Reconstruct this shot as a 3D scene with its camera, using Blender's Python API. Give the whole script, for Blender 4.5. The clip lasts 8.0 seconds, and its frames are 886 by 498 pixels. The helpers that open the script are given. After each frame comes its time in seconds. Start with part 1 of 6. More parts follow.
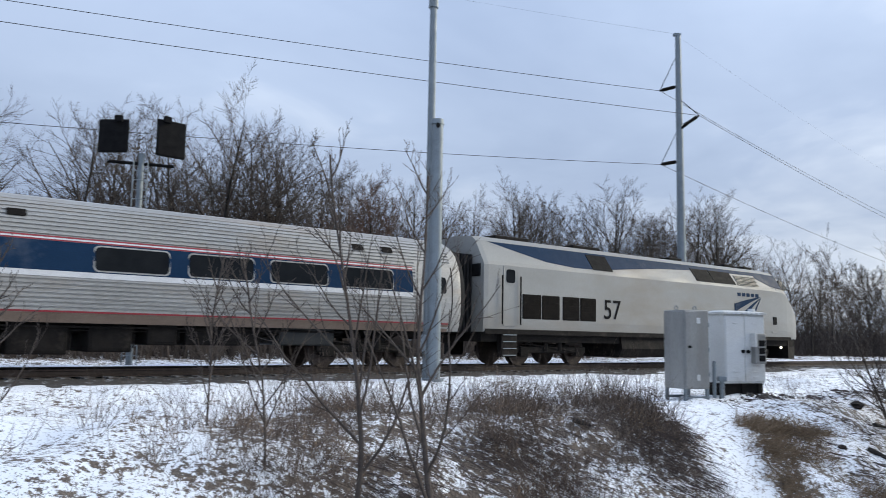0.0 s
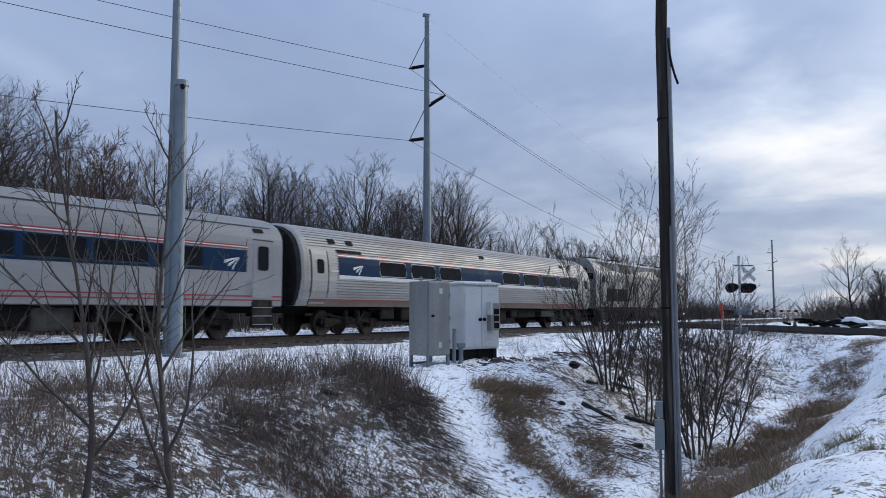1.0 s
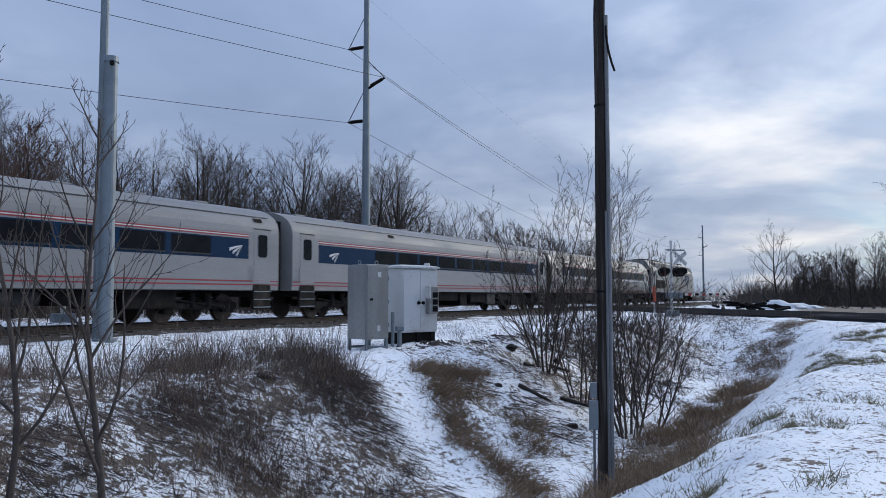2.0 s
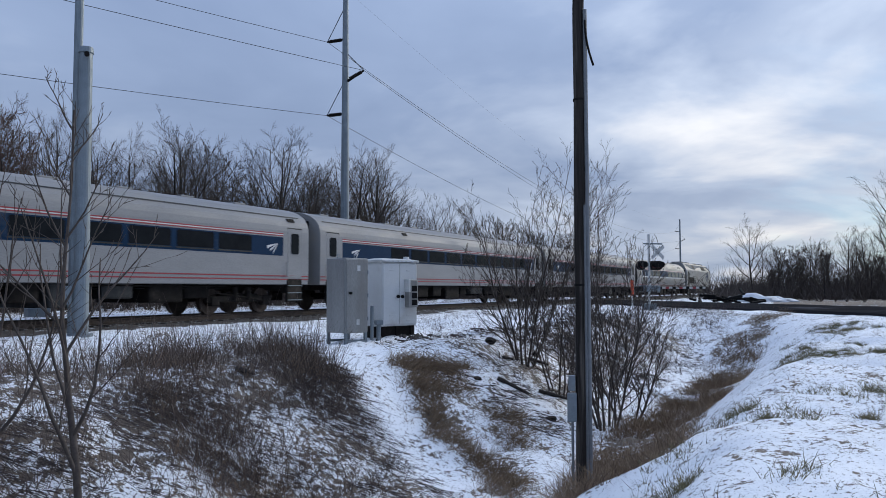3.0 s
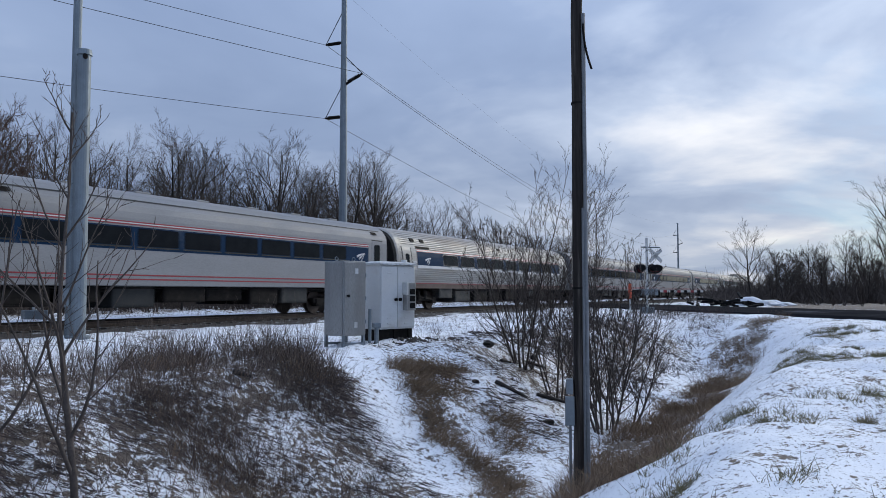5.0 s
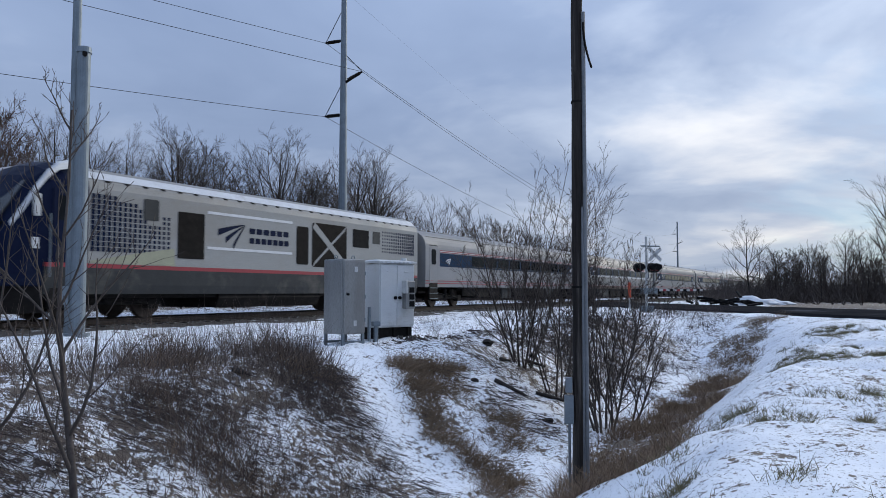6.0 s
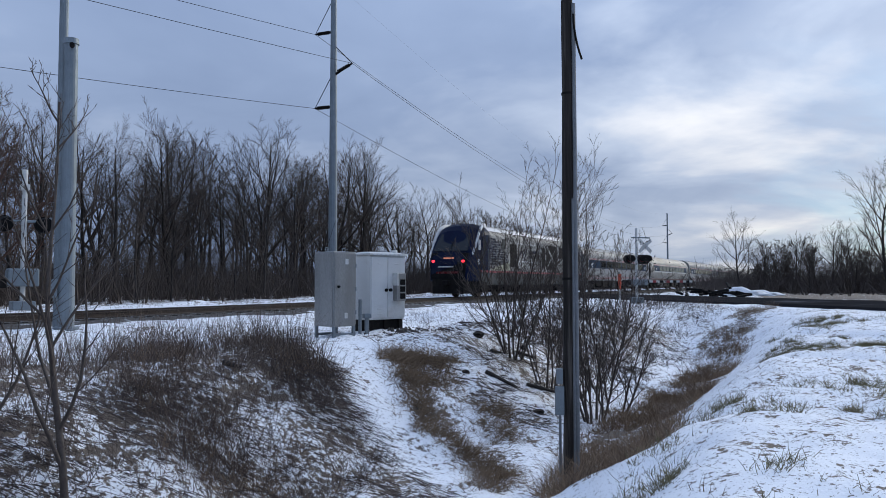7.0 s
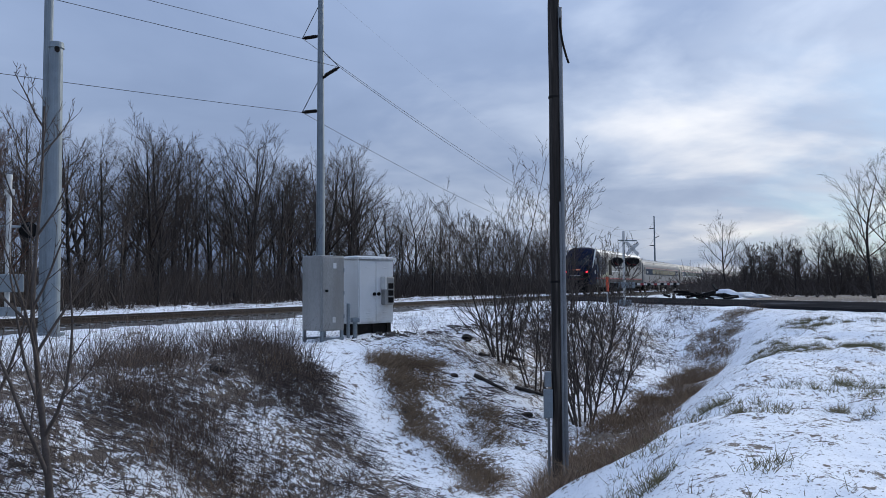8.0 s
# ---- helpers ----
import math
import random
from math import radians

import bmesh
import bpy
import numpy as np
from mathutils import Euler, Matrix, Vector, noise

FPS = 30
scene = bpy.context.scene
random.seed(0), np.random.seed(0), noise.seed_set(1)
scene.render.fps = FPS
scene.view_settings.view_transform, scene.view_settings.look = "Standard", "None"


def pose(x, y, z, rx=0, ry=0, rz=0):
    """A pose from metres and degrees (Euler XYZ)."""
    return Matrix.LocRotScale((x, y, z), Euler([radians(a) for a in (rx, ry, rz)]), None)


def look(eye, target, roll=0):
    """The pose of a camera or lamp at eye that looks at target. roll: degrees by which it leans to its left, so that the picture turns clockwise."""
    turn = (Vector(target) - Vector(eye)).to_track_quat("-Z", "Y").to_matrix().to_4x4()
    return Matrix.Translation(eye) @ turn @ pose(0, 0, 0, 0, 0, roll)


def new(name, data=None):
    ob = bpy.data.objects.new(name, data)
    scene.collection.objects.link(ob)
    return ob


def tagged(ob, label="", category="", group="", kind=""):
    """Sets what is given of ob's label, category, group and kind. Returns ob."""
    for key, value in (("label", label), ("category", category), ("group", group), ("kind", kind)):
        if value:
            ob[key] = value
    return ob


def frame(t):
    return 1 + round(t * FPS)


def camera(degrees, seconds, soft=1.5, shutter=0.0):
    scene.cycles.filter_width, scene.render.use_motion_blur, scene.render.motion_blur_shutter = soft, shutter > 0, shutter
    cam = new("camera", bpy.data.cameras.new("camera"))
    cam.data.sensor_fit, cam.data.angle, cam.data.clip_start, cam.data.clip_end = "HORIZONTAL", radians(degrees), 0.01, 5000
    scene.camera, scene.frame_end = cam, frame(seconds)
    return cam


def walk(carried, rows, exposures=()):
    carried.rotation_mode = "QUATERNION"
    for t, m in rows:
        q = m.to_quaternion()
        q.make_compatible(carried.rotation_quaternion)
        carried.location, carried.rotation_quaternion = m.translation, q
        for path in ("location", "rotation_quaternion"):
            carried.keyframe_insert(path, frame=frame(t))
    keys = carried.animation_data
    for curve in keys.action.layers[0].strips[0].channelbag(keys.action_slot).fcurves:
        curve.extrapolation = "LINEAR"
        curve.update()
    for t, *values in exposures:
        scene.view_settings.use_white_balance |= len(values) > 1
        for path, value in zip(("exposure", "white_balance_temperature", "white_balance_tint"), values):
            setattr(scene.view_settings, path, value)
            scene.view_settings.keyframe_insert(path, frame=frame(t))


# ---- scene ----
cam = camera(58.9, 8.0, soft=0.85, shutter=0.1)
EYE_Z = 0.85
PATH = [(0.0, 1.15, 6.53, -0.99), (0.2, -5.43, 6.25, -0.6), (0.3, -8.05, 6.03, -0.42), (0.5, -11.96, 5.64, -0.27), (0.7, -14.41, 5.18, -0.06),
        (0.8, -15.39, 4.97, -0.02), (1.0, -16.94, 4.62, 0.0), (1.5, -19.7, 3.84, -0.01), (3.0, -22.91, 2.95, 0.12), (3.5, -23.23, 2.63, -0.02),
        (4.0, -23.3, 2.68, -0.06), (4.5, -23.1, 3.17, 0.05), (6.0, -23.1, 3.06, -0.1), (6.5, -23.37, 2.69, -0.18), (7.0, -23.77, 2.48, 0.07),
        (7.5, -24.23, 2.52, 0.29), (8.0, -24.63, 2.74, 0.35)]
walk(cam, [(t, pose(0, 0, EYE_Z, 90 + p, r, y)) for t, y, p, r in PATH],
     exposures=[(0.0, 0.60, 7250, 3), (0.5, 0.34, 6900, 4), (1.0, 0.1, 6550, 5), (2.5, 0.05, 6450, 5), (8.0, 0.03, 6400, 5)])

# ---- sky and sun ----
SUN_AZ, SUN_EL = 70, 24
world = bpy.data.worlds.new("overcast_sky")
scene.world = world
world.use_nodes = True
wt = world.node_tree


def wnode(kind, **kw):
    n = wt.nodes.new(kind)
    for k, v in kw.items():
        if k == "operation":
            n.operation = v
        elif k == "blend_type":
            n.blend_type = v
    return n


def wmath(op, a, b=None, c=None):
    n = wnode("ShaderNodeMath", operation=op)
    for i, x in enumerate((a, b, c)):
        if x is None:
            continue
        if isinstance(x, (int, float)):
            n.inputs[i].default_value = x
        else:
            wt.links.new(x, n.inputs[i])
    return n.outputs[0]


def wramp(fac, stops):
    n = wnode("ShaderNodeValToRGB")
    e = n.color_ramp.elements
    while len(e) < len(stops):
        e.new(0.5)
    for el, (p, c) in zip(e, stops):
        el.position, el.color = p, (*c, 1)
    wt.links.new(fac, n.inputs[0])
    return n.outputs[0]


def wmix(kind, fac, a, b):
    n = wnode("ShaderNodeMixRGB", blend_type=kind)
    for i, x in enumerate((fac, a, b)):
        if isinstance(x, (int, float)):
            n.inputs[i].default_value = x
        elif isinstance(x, tuple):
            n.inputs[i].default_value = (*x, 1)
        else:
            wt.links.new(x, n.inputs[i])
    return n.outputs[0]


wco = wnode("ShaderNodeTexCoord")
wsep = wnode("ShaderNodeSeparateXYZ")
wt.links.new(wco.outputs["Generated"], wsep.inputs[0])
wx, wy, wz = wsep.outputs
up = wmath("MAXIMUM", wz, 0.0)
den = wmath("ADD", up, 0.16)
wcomb = wnode("ShaderNodeCombineXYZ")
wt.links.new(wmath("DIVIDE", wx, den), wcomb.inputs[0])
wt.links.new(wmath("DIVIDE", wy, den), wcomb.inputs[1])


def wnoise(scale, detail, rough, dist=0.0, offset=0.0):
    n = wnode("ShaderNodeTexNoise")
    n.inputs["Scale"].default_value, n.inputs["Detail"].default_value = scale, detail
    n.inputs["Roughness"].default_value, n.inputs["Distortion"].default_value = rough, dist
    m = wnode("ShaderNodeMapping")
    m.inputs["Location"].default_value = (offset, offset * 0.7, offset * 0.3)
    wt.links.new(wcomb.outputs[0], m.inputs[0])
    wt.links.new(m.outputs[0], n.inputs[0])
    return n.outputs[0]


sky = wnode("ShaderNodeTexSky")
sky.sky_type, sky.sun_disc = "NISHITA", False
sky.sun_elevation, sky.sun_rotation = radians(SUN_EL), radians(SUN_AZ)
blue = wmix("MULTIPLY", 1.0, sky.outputs[0], (0.035, 0.055, 0.085))
big = wnoise(0.55, 5, 0.55, 0.4, 3.1)
fine = wnoise(1.6, 6, 0.55, 0.6, 7.7)
cover = wmath("ADD", wmath("MULTIPLY", big, 0.48), wmath("MULTIPLY", fine, 0.16))
cover = wmath("ADD", cover, 0.165)
# nearness to the sun behind the cloud
sx, sy = math.sin(radians(SUN_AZ)), math.cos(radians(SUN_AZ))
toward = wmath("ADD", wmath("MULTIPLY", wx, sx), wmath("MULTIPLY", wy, sy))
glow = wmath("POWER", wmath("MAXIMUM", toward, 0.0), 3.0)
puffs = wmath("MULTIPLY", wmath("MAXIMUM", wmath("SUBTRACT", wnoise(1.15, 6, 0.5, 0.3, 5.2), 0.5), 0.0), wmath("MINIMUM", wmath("MULTIPLY", glow, 1.5), 0.75))
shade = wmath("ADD", wmath("SUBTRACT", cover, 0.11), wmath("ADD", wmath("MULTIPLY", glow, 0.29), puffs))
cloud = wramp(shade, [(0.28, (0.17, 0.222, 0.36)), (0.44, (0.235, 0.295, 0.45)), (0.58, (0.43, 0.485, 0.63)), (0.76, (0.86, 0.83, 0.86))])
cie = wmath("ADD", wmath("MULTIPLY", up, 1.9), 0.92)
cloud = wmix("MULTIPLY", 1.0, cloud, wramp(wmath("MULTIPLY", cie, 0.3), [(0.0, (0.0, 0.0, 0.0)), (1.0, (3.33, 3.33, 3.33))]))
gap = wramp(wmath("MULTIPLY", wmath("MULTIPLY", glow, 0.85), wnoise(0.9, 5, 0.6, 0.5, 11.3)), [(0.30, (0.0, 0.0, 0.0)), (0.52, (0.5, 0.5, 0.5))])
mixed = wmix("MIX", gap, cloud, blue)
bg = wt.nodes["Background"]
wt.links.new(mixed, bg.inputs[0])
bg.inputs[1].default_value = 0.98

sun_data = bpy.data.lights.new("sun", "SUN")
sun_data.energy, sun_data.angle, sun_data.color = 1.6, radians(20), (1.0, 0.93, 0.84)
sun = new("sun", sun_data)
sun.matrix_world = look((40 * sx, 40 * sy, 40 * math.tan(radians(SUN_EL))), (0, 0, 0))

# ---- materials ----


def surface(name, c1, c2, scale=4.0, rough=0.7, metal=0.0, bump=0.15, fine=40.0, dirt=None, dirt_amount=0.4, stretch=(1, 1, 1), per_object=0.0, per_island=0.0, rough_var=0.12):
    """A base colour that drifts between two tones, a fine grain with relief, dirt in patches."""
    m = bpy.data.materials.new(name)
    m.use_nodes = True
    nt = m.node_tree
    b = nt.nodes["Principled BSDF"]
    co = nt.nodes.new("ShaderNodeTexCoord")
    mp = nt.nodes.new("ShaderNodeMapping")
    mp.inputs["Scale"].default_value = stretch
    nt.links.new(co.outputs["Object"], mp.inputs[0])

    def nz(s, d=5, r=0.6):
        n = nt.nodes.new("ShaderNodeTexNoise")
        n.inputs["Scale"].default_value, n.inputs["Detail"].default_value, n.inputs["Roughness"].default_value = s, d, r
        nt.links.new(mp.outputs[0], n.inputs[0])
        return n.outputs[0]

    def mix(f, a, c, kind="MIX"):
        n = nt.nodes.new("ShaderNodeMixRGB")
        n.blend_type = kind
        for i, x in enumerate((f, a, c)):
            if isinstance(x, (int, float)):
                n.inputs[i].default_value = x
            elif isinstance(x, tuple):
                n.inputs[i].default_value = (*x, 1)
            else:
                nt.links.new(x, n.inputs[i])
        return n.outputs[0]

    def span(x, lo, hi):
        n = nt.nodes.new("ShaderNodeMapRange")
        nt.links.new(x, n.inputs[0])
        n.inputs[1].default_value, n.inputs[2].default_value = lo, hi
        return n.outputs[0]
    grain = nz(fine, 4)
    col = mix(span(nz(scale), 0.3, 0.7), c1, c2)
    col = mix(span(grain, 0.25, 0.75), col, mix(0.35, col, (0.0, 0.0, 0.0)))
    if dirt:
        col = mix(span(nz(scale * 0.37, 6, 0.7), 0.62 - 0.3 * dirt_amount, 0.75), col, dirt)
    if per_object or per_island:
        src = nt.nodes.new("ShaderNodeObjectInfo").outputs["Random"] if per_object else nt.nodes.new("ShaderNodeNewGeometry").outputs["Random Per Island"]
        hsv = nt.nodes.new("ShaderNodeHueSaturation")
        nt.links.new(col, hsv.inputs["Color"])
        r = nt.nodes.new("ShaderNodeMapRange")
        nt.links.new(src, r.inputs[0])
        a = per_object or per_island
        r.inputs[3].default_value, r.inputs[4].default_value = 1 - a, 1 + a
        nt.links.new(r.outputs[0], hsv.inputs["Value"])
        col = hsv.outputs[0]
    nt.links.new(col, b.inputs["Base Color"])
    rr = nt.nodes.new("ShaderNodeMapRange")
    nt.links.new(nz(scale * 2.3), rr.inputs[0])
    rr.inputs[1].default_value, rr.inputs[2].default_value = 0.3, 0.7
    rr.inputs[3].default_value, rr.inputs[4].default_value = max(0.03, rough - rough_var), min(1, rough + rough_var)
    nt.links.new(rr.outputs[0], b.inputs["Roughness"])
    b.inputs["Metallic"].default_value = metal
    if bump:
        bp = nt.nodes.new("ShaderNodeBump")
        bp.inputs["Strength"].default_value, bp.inputs["Distance"].default_value = bump, 0.02
        nt.links.new(grain, bp.inputs["Height"])
        nt.links.new(bp.outputs[0], b.inputs["Normal"])
    return m


def glowing(name, colour, strength):
    m = bpy.data.materials.new(name)
    m.use_nodes = True
    b = m.node_tree.nodes["Principled BSDF"]
    b.inputs["Base Color"].default_value = (*colour, 1)
    b.inputs["Emission Color"].default_value = (*colour, 1)
    b.inputs["Emission Strength"].default_value = strength
    return m


STEEL = surface("fluted_stainless_steel", (0.41, 0.405, 0.39), (0.33, 0.325, 0.31), 1.2, 0.55, 0.22, 0.1, 30, (0.27, 0.21, 0.15), 0.5, (0.25, 1, 1))
SILL = surface("brake_dust_sill", (0.17, 0.12, 0.09), (0.24, 0.18, 0.14), 1.5, 0.7, 0.1, 0.1, 40)
SILVER = surface("silver_coach_paint", (0.29, 0.292, 0.298), (0.245, 0.247, 0.252), 0.8, 0.6, 0.05, 0.06, 60, (0.27, 0.25, 0.22), 0.3, (0.3, 1, 1))
LOCO_GREY = surface("grey_locomotive_paint", (0.35, 0.35, 0.335), (0.29, 0.29, 0.275), 0.7, 0.6, 0.05, 0.05, 60, (0.22, 0.19, 0.155), 0.5, (0.4, 1, 1))
BLUE = surface("dark_blue_paint", (0.010, 0.031, 0.070), (0.014, 0.038, 0.080), 1.5, 0.5, 0.0, 0.03, 50, (0.06, 0.075, 0.10), 0.2)
NAVY = surface("navy_locomotive_paint", (0.008, 0.012, 0.034), (0.011, 0.017, 0.043), 1.5, 0.42, 0.0, 0.03, 50, (0.03, 0.035, 0.05), 0.2)
RED = surface("red_stripe_paint", (0.33, 0.02, 0.032), (0.27, 0.022, 0.032), 3, 0.45, 0.0, 0.03)
WHITE = surface("white_paint_and_roof_highlight", (0.72, 0.72, 0.72), (0.62, 0.62, 0.62), 3, 0.45, 0.0, 0.03, 50, (0.4, 0.37, 0.33), 0.2)
WINDOW = surface("tinted_window_glass", (0.010, 0.012, 0.014), (0.018, 0.02, 0.022), 2, 0.09, 0.0, 0.0, rough_var=0.04)
WINDSCREEN = surface("raked_windscreen_glass", (0.015, 0.018, 0.022), (0.022, 0.025, 0.03), 2, 0.08, 0.0, 0.0, rough_var=0.03)
DARK = surface("grimy_underframe_iron", (0.010, 0.009, 0.009), (0.020, 0.017, 0.015), 3, 0.85, 0.1, 0.3, 30, (0.05, 0.042, 0.035), 0.2)
GRILLE = surface("dark_radiator_grille", (0.012, 0.011, 0.010), (0.022, 0.019, 0.017), 5, 0.7, 0.2, 0.4, 60)
CHARCOAL = surface("charcoal_skirt_paint", (0.028, 0.031, 0.033), (0.042, 0.044, 0.045), 1.5, 0.5, 0.0, 0.05, 40, (0.11, 0.10, 0.085), 0.3)
RUBBER = surface("black_rubber_bellows", (0.014, 0.014, 0.015), (0.026, 0.025, 0.025), 4, 0.85, 0.0, 0.3)
GALV = surface("galvanised_steel", (0.25, 0.29, 0.315), (0.19, 0.225, 0.25), 2.5, 0.55, 0.35, 0.06, 60, (0.20, 0.21, 0.22), 0.25, per_object=0.04)
ALUMINIUM = surface("brushed_aluminium_cabinet", (0.42, 0.42, 0.41), (0.33, 0.335, 0.33), 2.0, 0.42, 0.6, 0.05, 90, (0.26, 0.25, 0.23), 0.25, (1, 1, 0.15))
PALE = surface("pale_grey_cabinet_enamel", (0.74, 0.75, 0.74), (0.67, 0.68, 0.675), 1.5, 0.5, 0.0, 0.04, 60, (0.40, 0.38, 0.34), 0.22)
BLACK = surface("matt_black_metal", (0.010, 0.010, 0.011), (0.018, 0.018, 0.018), 4, 0.65, 0.0, 0.15)
WOOD_POLE = surface("creosoted_pole_wood", (0.016, 0.014, 0.013), (0.050, 0.042, 0.037), 3.0, 0.85, 0.0, 0.6, 26, (0.17, 0.15, 0.13), 0.35, (4, 4, 0.18))
CONDUIT = surface("grey_plastic_conduit", (0.20, 0.21, 0.22), (0.14, 0.15, 0.16), 5, 0.5, 0.0, 0.03)
RAIL = surface("rusty_rail_steel", (0.035, 0.025, 0.020), (0.07, 0.05, 0.04), 6, 0.6, 0.5, 0.2)
SLEEPER = surface("weathered_sleeper_wood", (0.055, 0.046, 0.040), (0.10, 0.088, 0.075), 5, 0.9, 0.0, 0.5, 30, (0.55, 0.58, 0.62), 0.35, (0.5, 3, 3), per_object=0.2)
BARK = surface("grey_brown_bark", (0.030, 0.026, 0.024), (0.066, 0.058, 0.052), 3, 0.9, 0.0, 0.5, 30, per_object=0.3)
TWIG = surface("bare_twig_bark", (0.058, 0.047, 0.042), (0.105, 0.086, 0.075), 2, 0.9, 0.0, 0.0, per_object=0.25)
TWIG_RED = surface("reddish_twig_bark", (0.075, 0.045, 0.036), (0.11, 0.070, 0.055), 2, 0.9, 0.0, 0.0, per_object=0.15)
SAPLING = surface("smooth_sapling_bark", (0.062, 0.050, 0.044), (0.110, 0.090, 0.078), 8, 0.8, 0.0, 0.2, 60)
STALK = surface("dead_weed_stalk", (0.095, 0.073, 0.062), (0.19, 0.15, 0.125), 1.2, 0.95, 0.0, 0.0, per_island=0.45)
RUSTY_GRASS = surface("rusty_dead_grass", (0.15, 0.100, 0.068), (0.27, 0.185, 0.12), 1.0, 0.95, 0.0, 0.0, per_island=0.45)
DRY_GRASS = surface("tan_dry_grass", (0.19, 0.128, 0.078), (0.31, 0.22, 0.14), 1.0, 0.95, 0.0, 0.0, per_island=0.4)
GREEN_GRASS = surface("faded_lawn_grass", (0.12, 0.118, 0.055), (0.26, 0.21, 0.115), 0.8, 0.95, 0.0, 0.0, per_island=0.4)
BRUSH = surface("dark_bramble_stem", (0.050, 0.038, 0.036), (0.11, 0.082, 0.072), 1.2, 0.95, 0.0, 0.0, per_island=0.45)
ASPHALT = surface("wet_worn_asphalt", (0.026, 0.026, 0.028), (0.042, 0.040, 0.040), 0.6, 0.9, 0.0, 0.5, 60, (0.13, 0.13, 0.14), 0.15)
SNOW_BANK = surface("ploughed_snow", (0.78, 0.80, 0.83), (0.66, 0.68, 0.71), 2.5, 0.8, 0.0, 0.5, 18, (0.30, 0.28, 0.26), 0.12)
ORANGE = surface("orange_marker_plastic", (0.75, 0.10, 0.035), (0.65, 0.085, 0.03), 4, 0.5, 0.0, 0.02)
SIGNAL_WHITE = surface("white_painted_mast", (0.68, 0.68, 0.66), (0.55, 0.55, 0.53), 4, 0.5, 0.0, 0.05, 60, (0.3, 0.27, 0.24), 0.25)
WIRE = surface("weathered_wire", (0.06, 0.065, 0.075), (0.08, 0.085, 0.095), 2, 0.6, 0.3, 0.0)
RED_LAMP = glowing("red_marker_lamp", (1.0, 0.03, 0.05), 2.6)
RED_LENS = surface("dark_red_lens", (0.13, 0.012, 0.015), (0.10, 0.012, 0.014), 4, 0.25, 0.0, 0.0)
AMBER_SIGN = glowing("lit_destination_sign", (1.0, 0.30, 0.15), 0.2)
WHITE_LAMP = glowing("white_marker_lamp", (1.0, 0.97, 0.9), 4.0)
YELLOW = surface("yellow_paint", (0.50, 0.40, 0.04), (0.42, 0.33, 0.05), 4, 0.5, 0.0, 0.02)
GOLD = surface("pale_gold_paint", (0.36, 0.36, 0.24), (0.30, 0.30, 0.21), 3, 0.5, 0.1, 0.03)


def ground_material():
    m = bpy.data.materials.new("snow_over_leaf_litter")
    m.use_nodes = True
    nt = m.node_tree
    b = nt.nodes["Principled BSDF"]
    co = nt.nodes.new("ShaderNodeTexCoord")

    def nz(s, d=6, r=0.6, stretch=None, dist=0.0):
        n = nt.nodes.new("ShaderNodeTexNoise")
        n.inputs["Scale"].default_value, n.inputs["Detail"].default_value, n.inputs["Roughness"].default_value = s, d, r
        n.inputs["Distortion"].default_value = dist
        if stretch:
            mp = nt.nodes.new("ShaderNodeMapping")
            mp.inputs["Scale"].default_value = stretch
            nt.links.new(co.outputs["Object"], mp.inputs[0])
            nt.links.new(mp.outputs[0], n.inputs[0])
        else:
            nt.links.new(co.outputs["Object"], n.inputs[0])
        return n.outputs[0]

    def mth(op, a, c=None):
        n = nt.nodes.new("ShaderNodeMath")
        n.operation = op
        for i, x in enumerate((a, c)):
            if x is None:
                continue
            if isinstance(x, (int, float)):
                n.inputs[i].default_value = x
            else:
                nt.links.new(x, n.inputs[i])
        return n.outputs[0]

    def span(x, lo, hi):
        n = nt.nodes.new("ShaderNodeMapRange")
        nt.links.new(x, n.inputs[0])
        n.inputs[1].default_value, n.inputs[2].default_value = lo, hi
        return n.outputs[0]

    def mix(f, a, c):
        n = nt.nodes.new("ShaderNodeMixRGB")
        for i, x in enumerate((f, a, c)):
            if isinstance(x, (int, float)):
                n.inputs[i].default_value = x
            elif isinstance(x, tuple):
                n.inputs[i].default_value = (*x, 1)
            else:
                nt.links.new(x, n.inputs[i])
        return n.outputs[0]
    at = nt.nodes.new("ShaderNodeAttribute")
    at.attribute_name = "litter"
    lit = at.outputs["Fac"]
    broken = mth("ADD", mth("MULTIPLY", nz(1.3, 5, 0.6), 1.0), mth("MULTIPLY", nz(9.0, 4, 0.75), 2.0))
    broken = mth("SUBTRACT", broken, 1.0)
    bare = span(mth("ADD", mth("MULTIPLY", lit, 0.62), broken), 0.70, 0.77)
    litter_col = mix(span(nz(2.2, 5), 0.35, 0.65), (0.050, 0.040, 0.034), (0.115, 0.088, 0.068))
    litter_col = mix(span(nz(34, 3), 0.42, 0.66), litter_col, (0.19, 0.145, 0.105))
    snow_col = mix(span(nz(0.5, 5), 0.3, 0.7), (0.86, 0.87, 0.885), (0.77, 0.785, 0.81))
    speck = span(mth("ADD", nz(26, 3, 0.6), mth("MULTIPLY", lit, 0.12)), 0.625, 0.65)
    snow_col = mix(speck, snow_col, (0.12, 0.10, 0.085))
    nt.links.new(mix(bare, snow_col, litter_col), b.inputs["Base Color"])
    b.inputs["Roughness"].default_value = 0.85
    h = mth("ADD", mth("MULTIPLY", nz(5, 6, 0.65), 0.7), mth("MULTIPLY", nz(38, 3), 0.3))
    bp = nt.nodes.new("ShaderNodeBump")
    bp.inputs["Strength"].default_value, bp.inputs["Distance"].default_value = 0.45, 0.06
    nt.links.new(h, bp.inputs["Height"])
    nt.links.new(bp.outputs[0], b.inputs["Normal"])
    return m


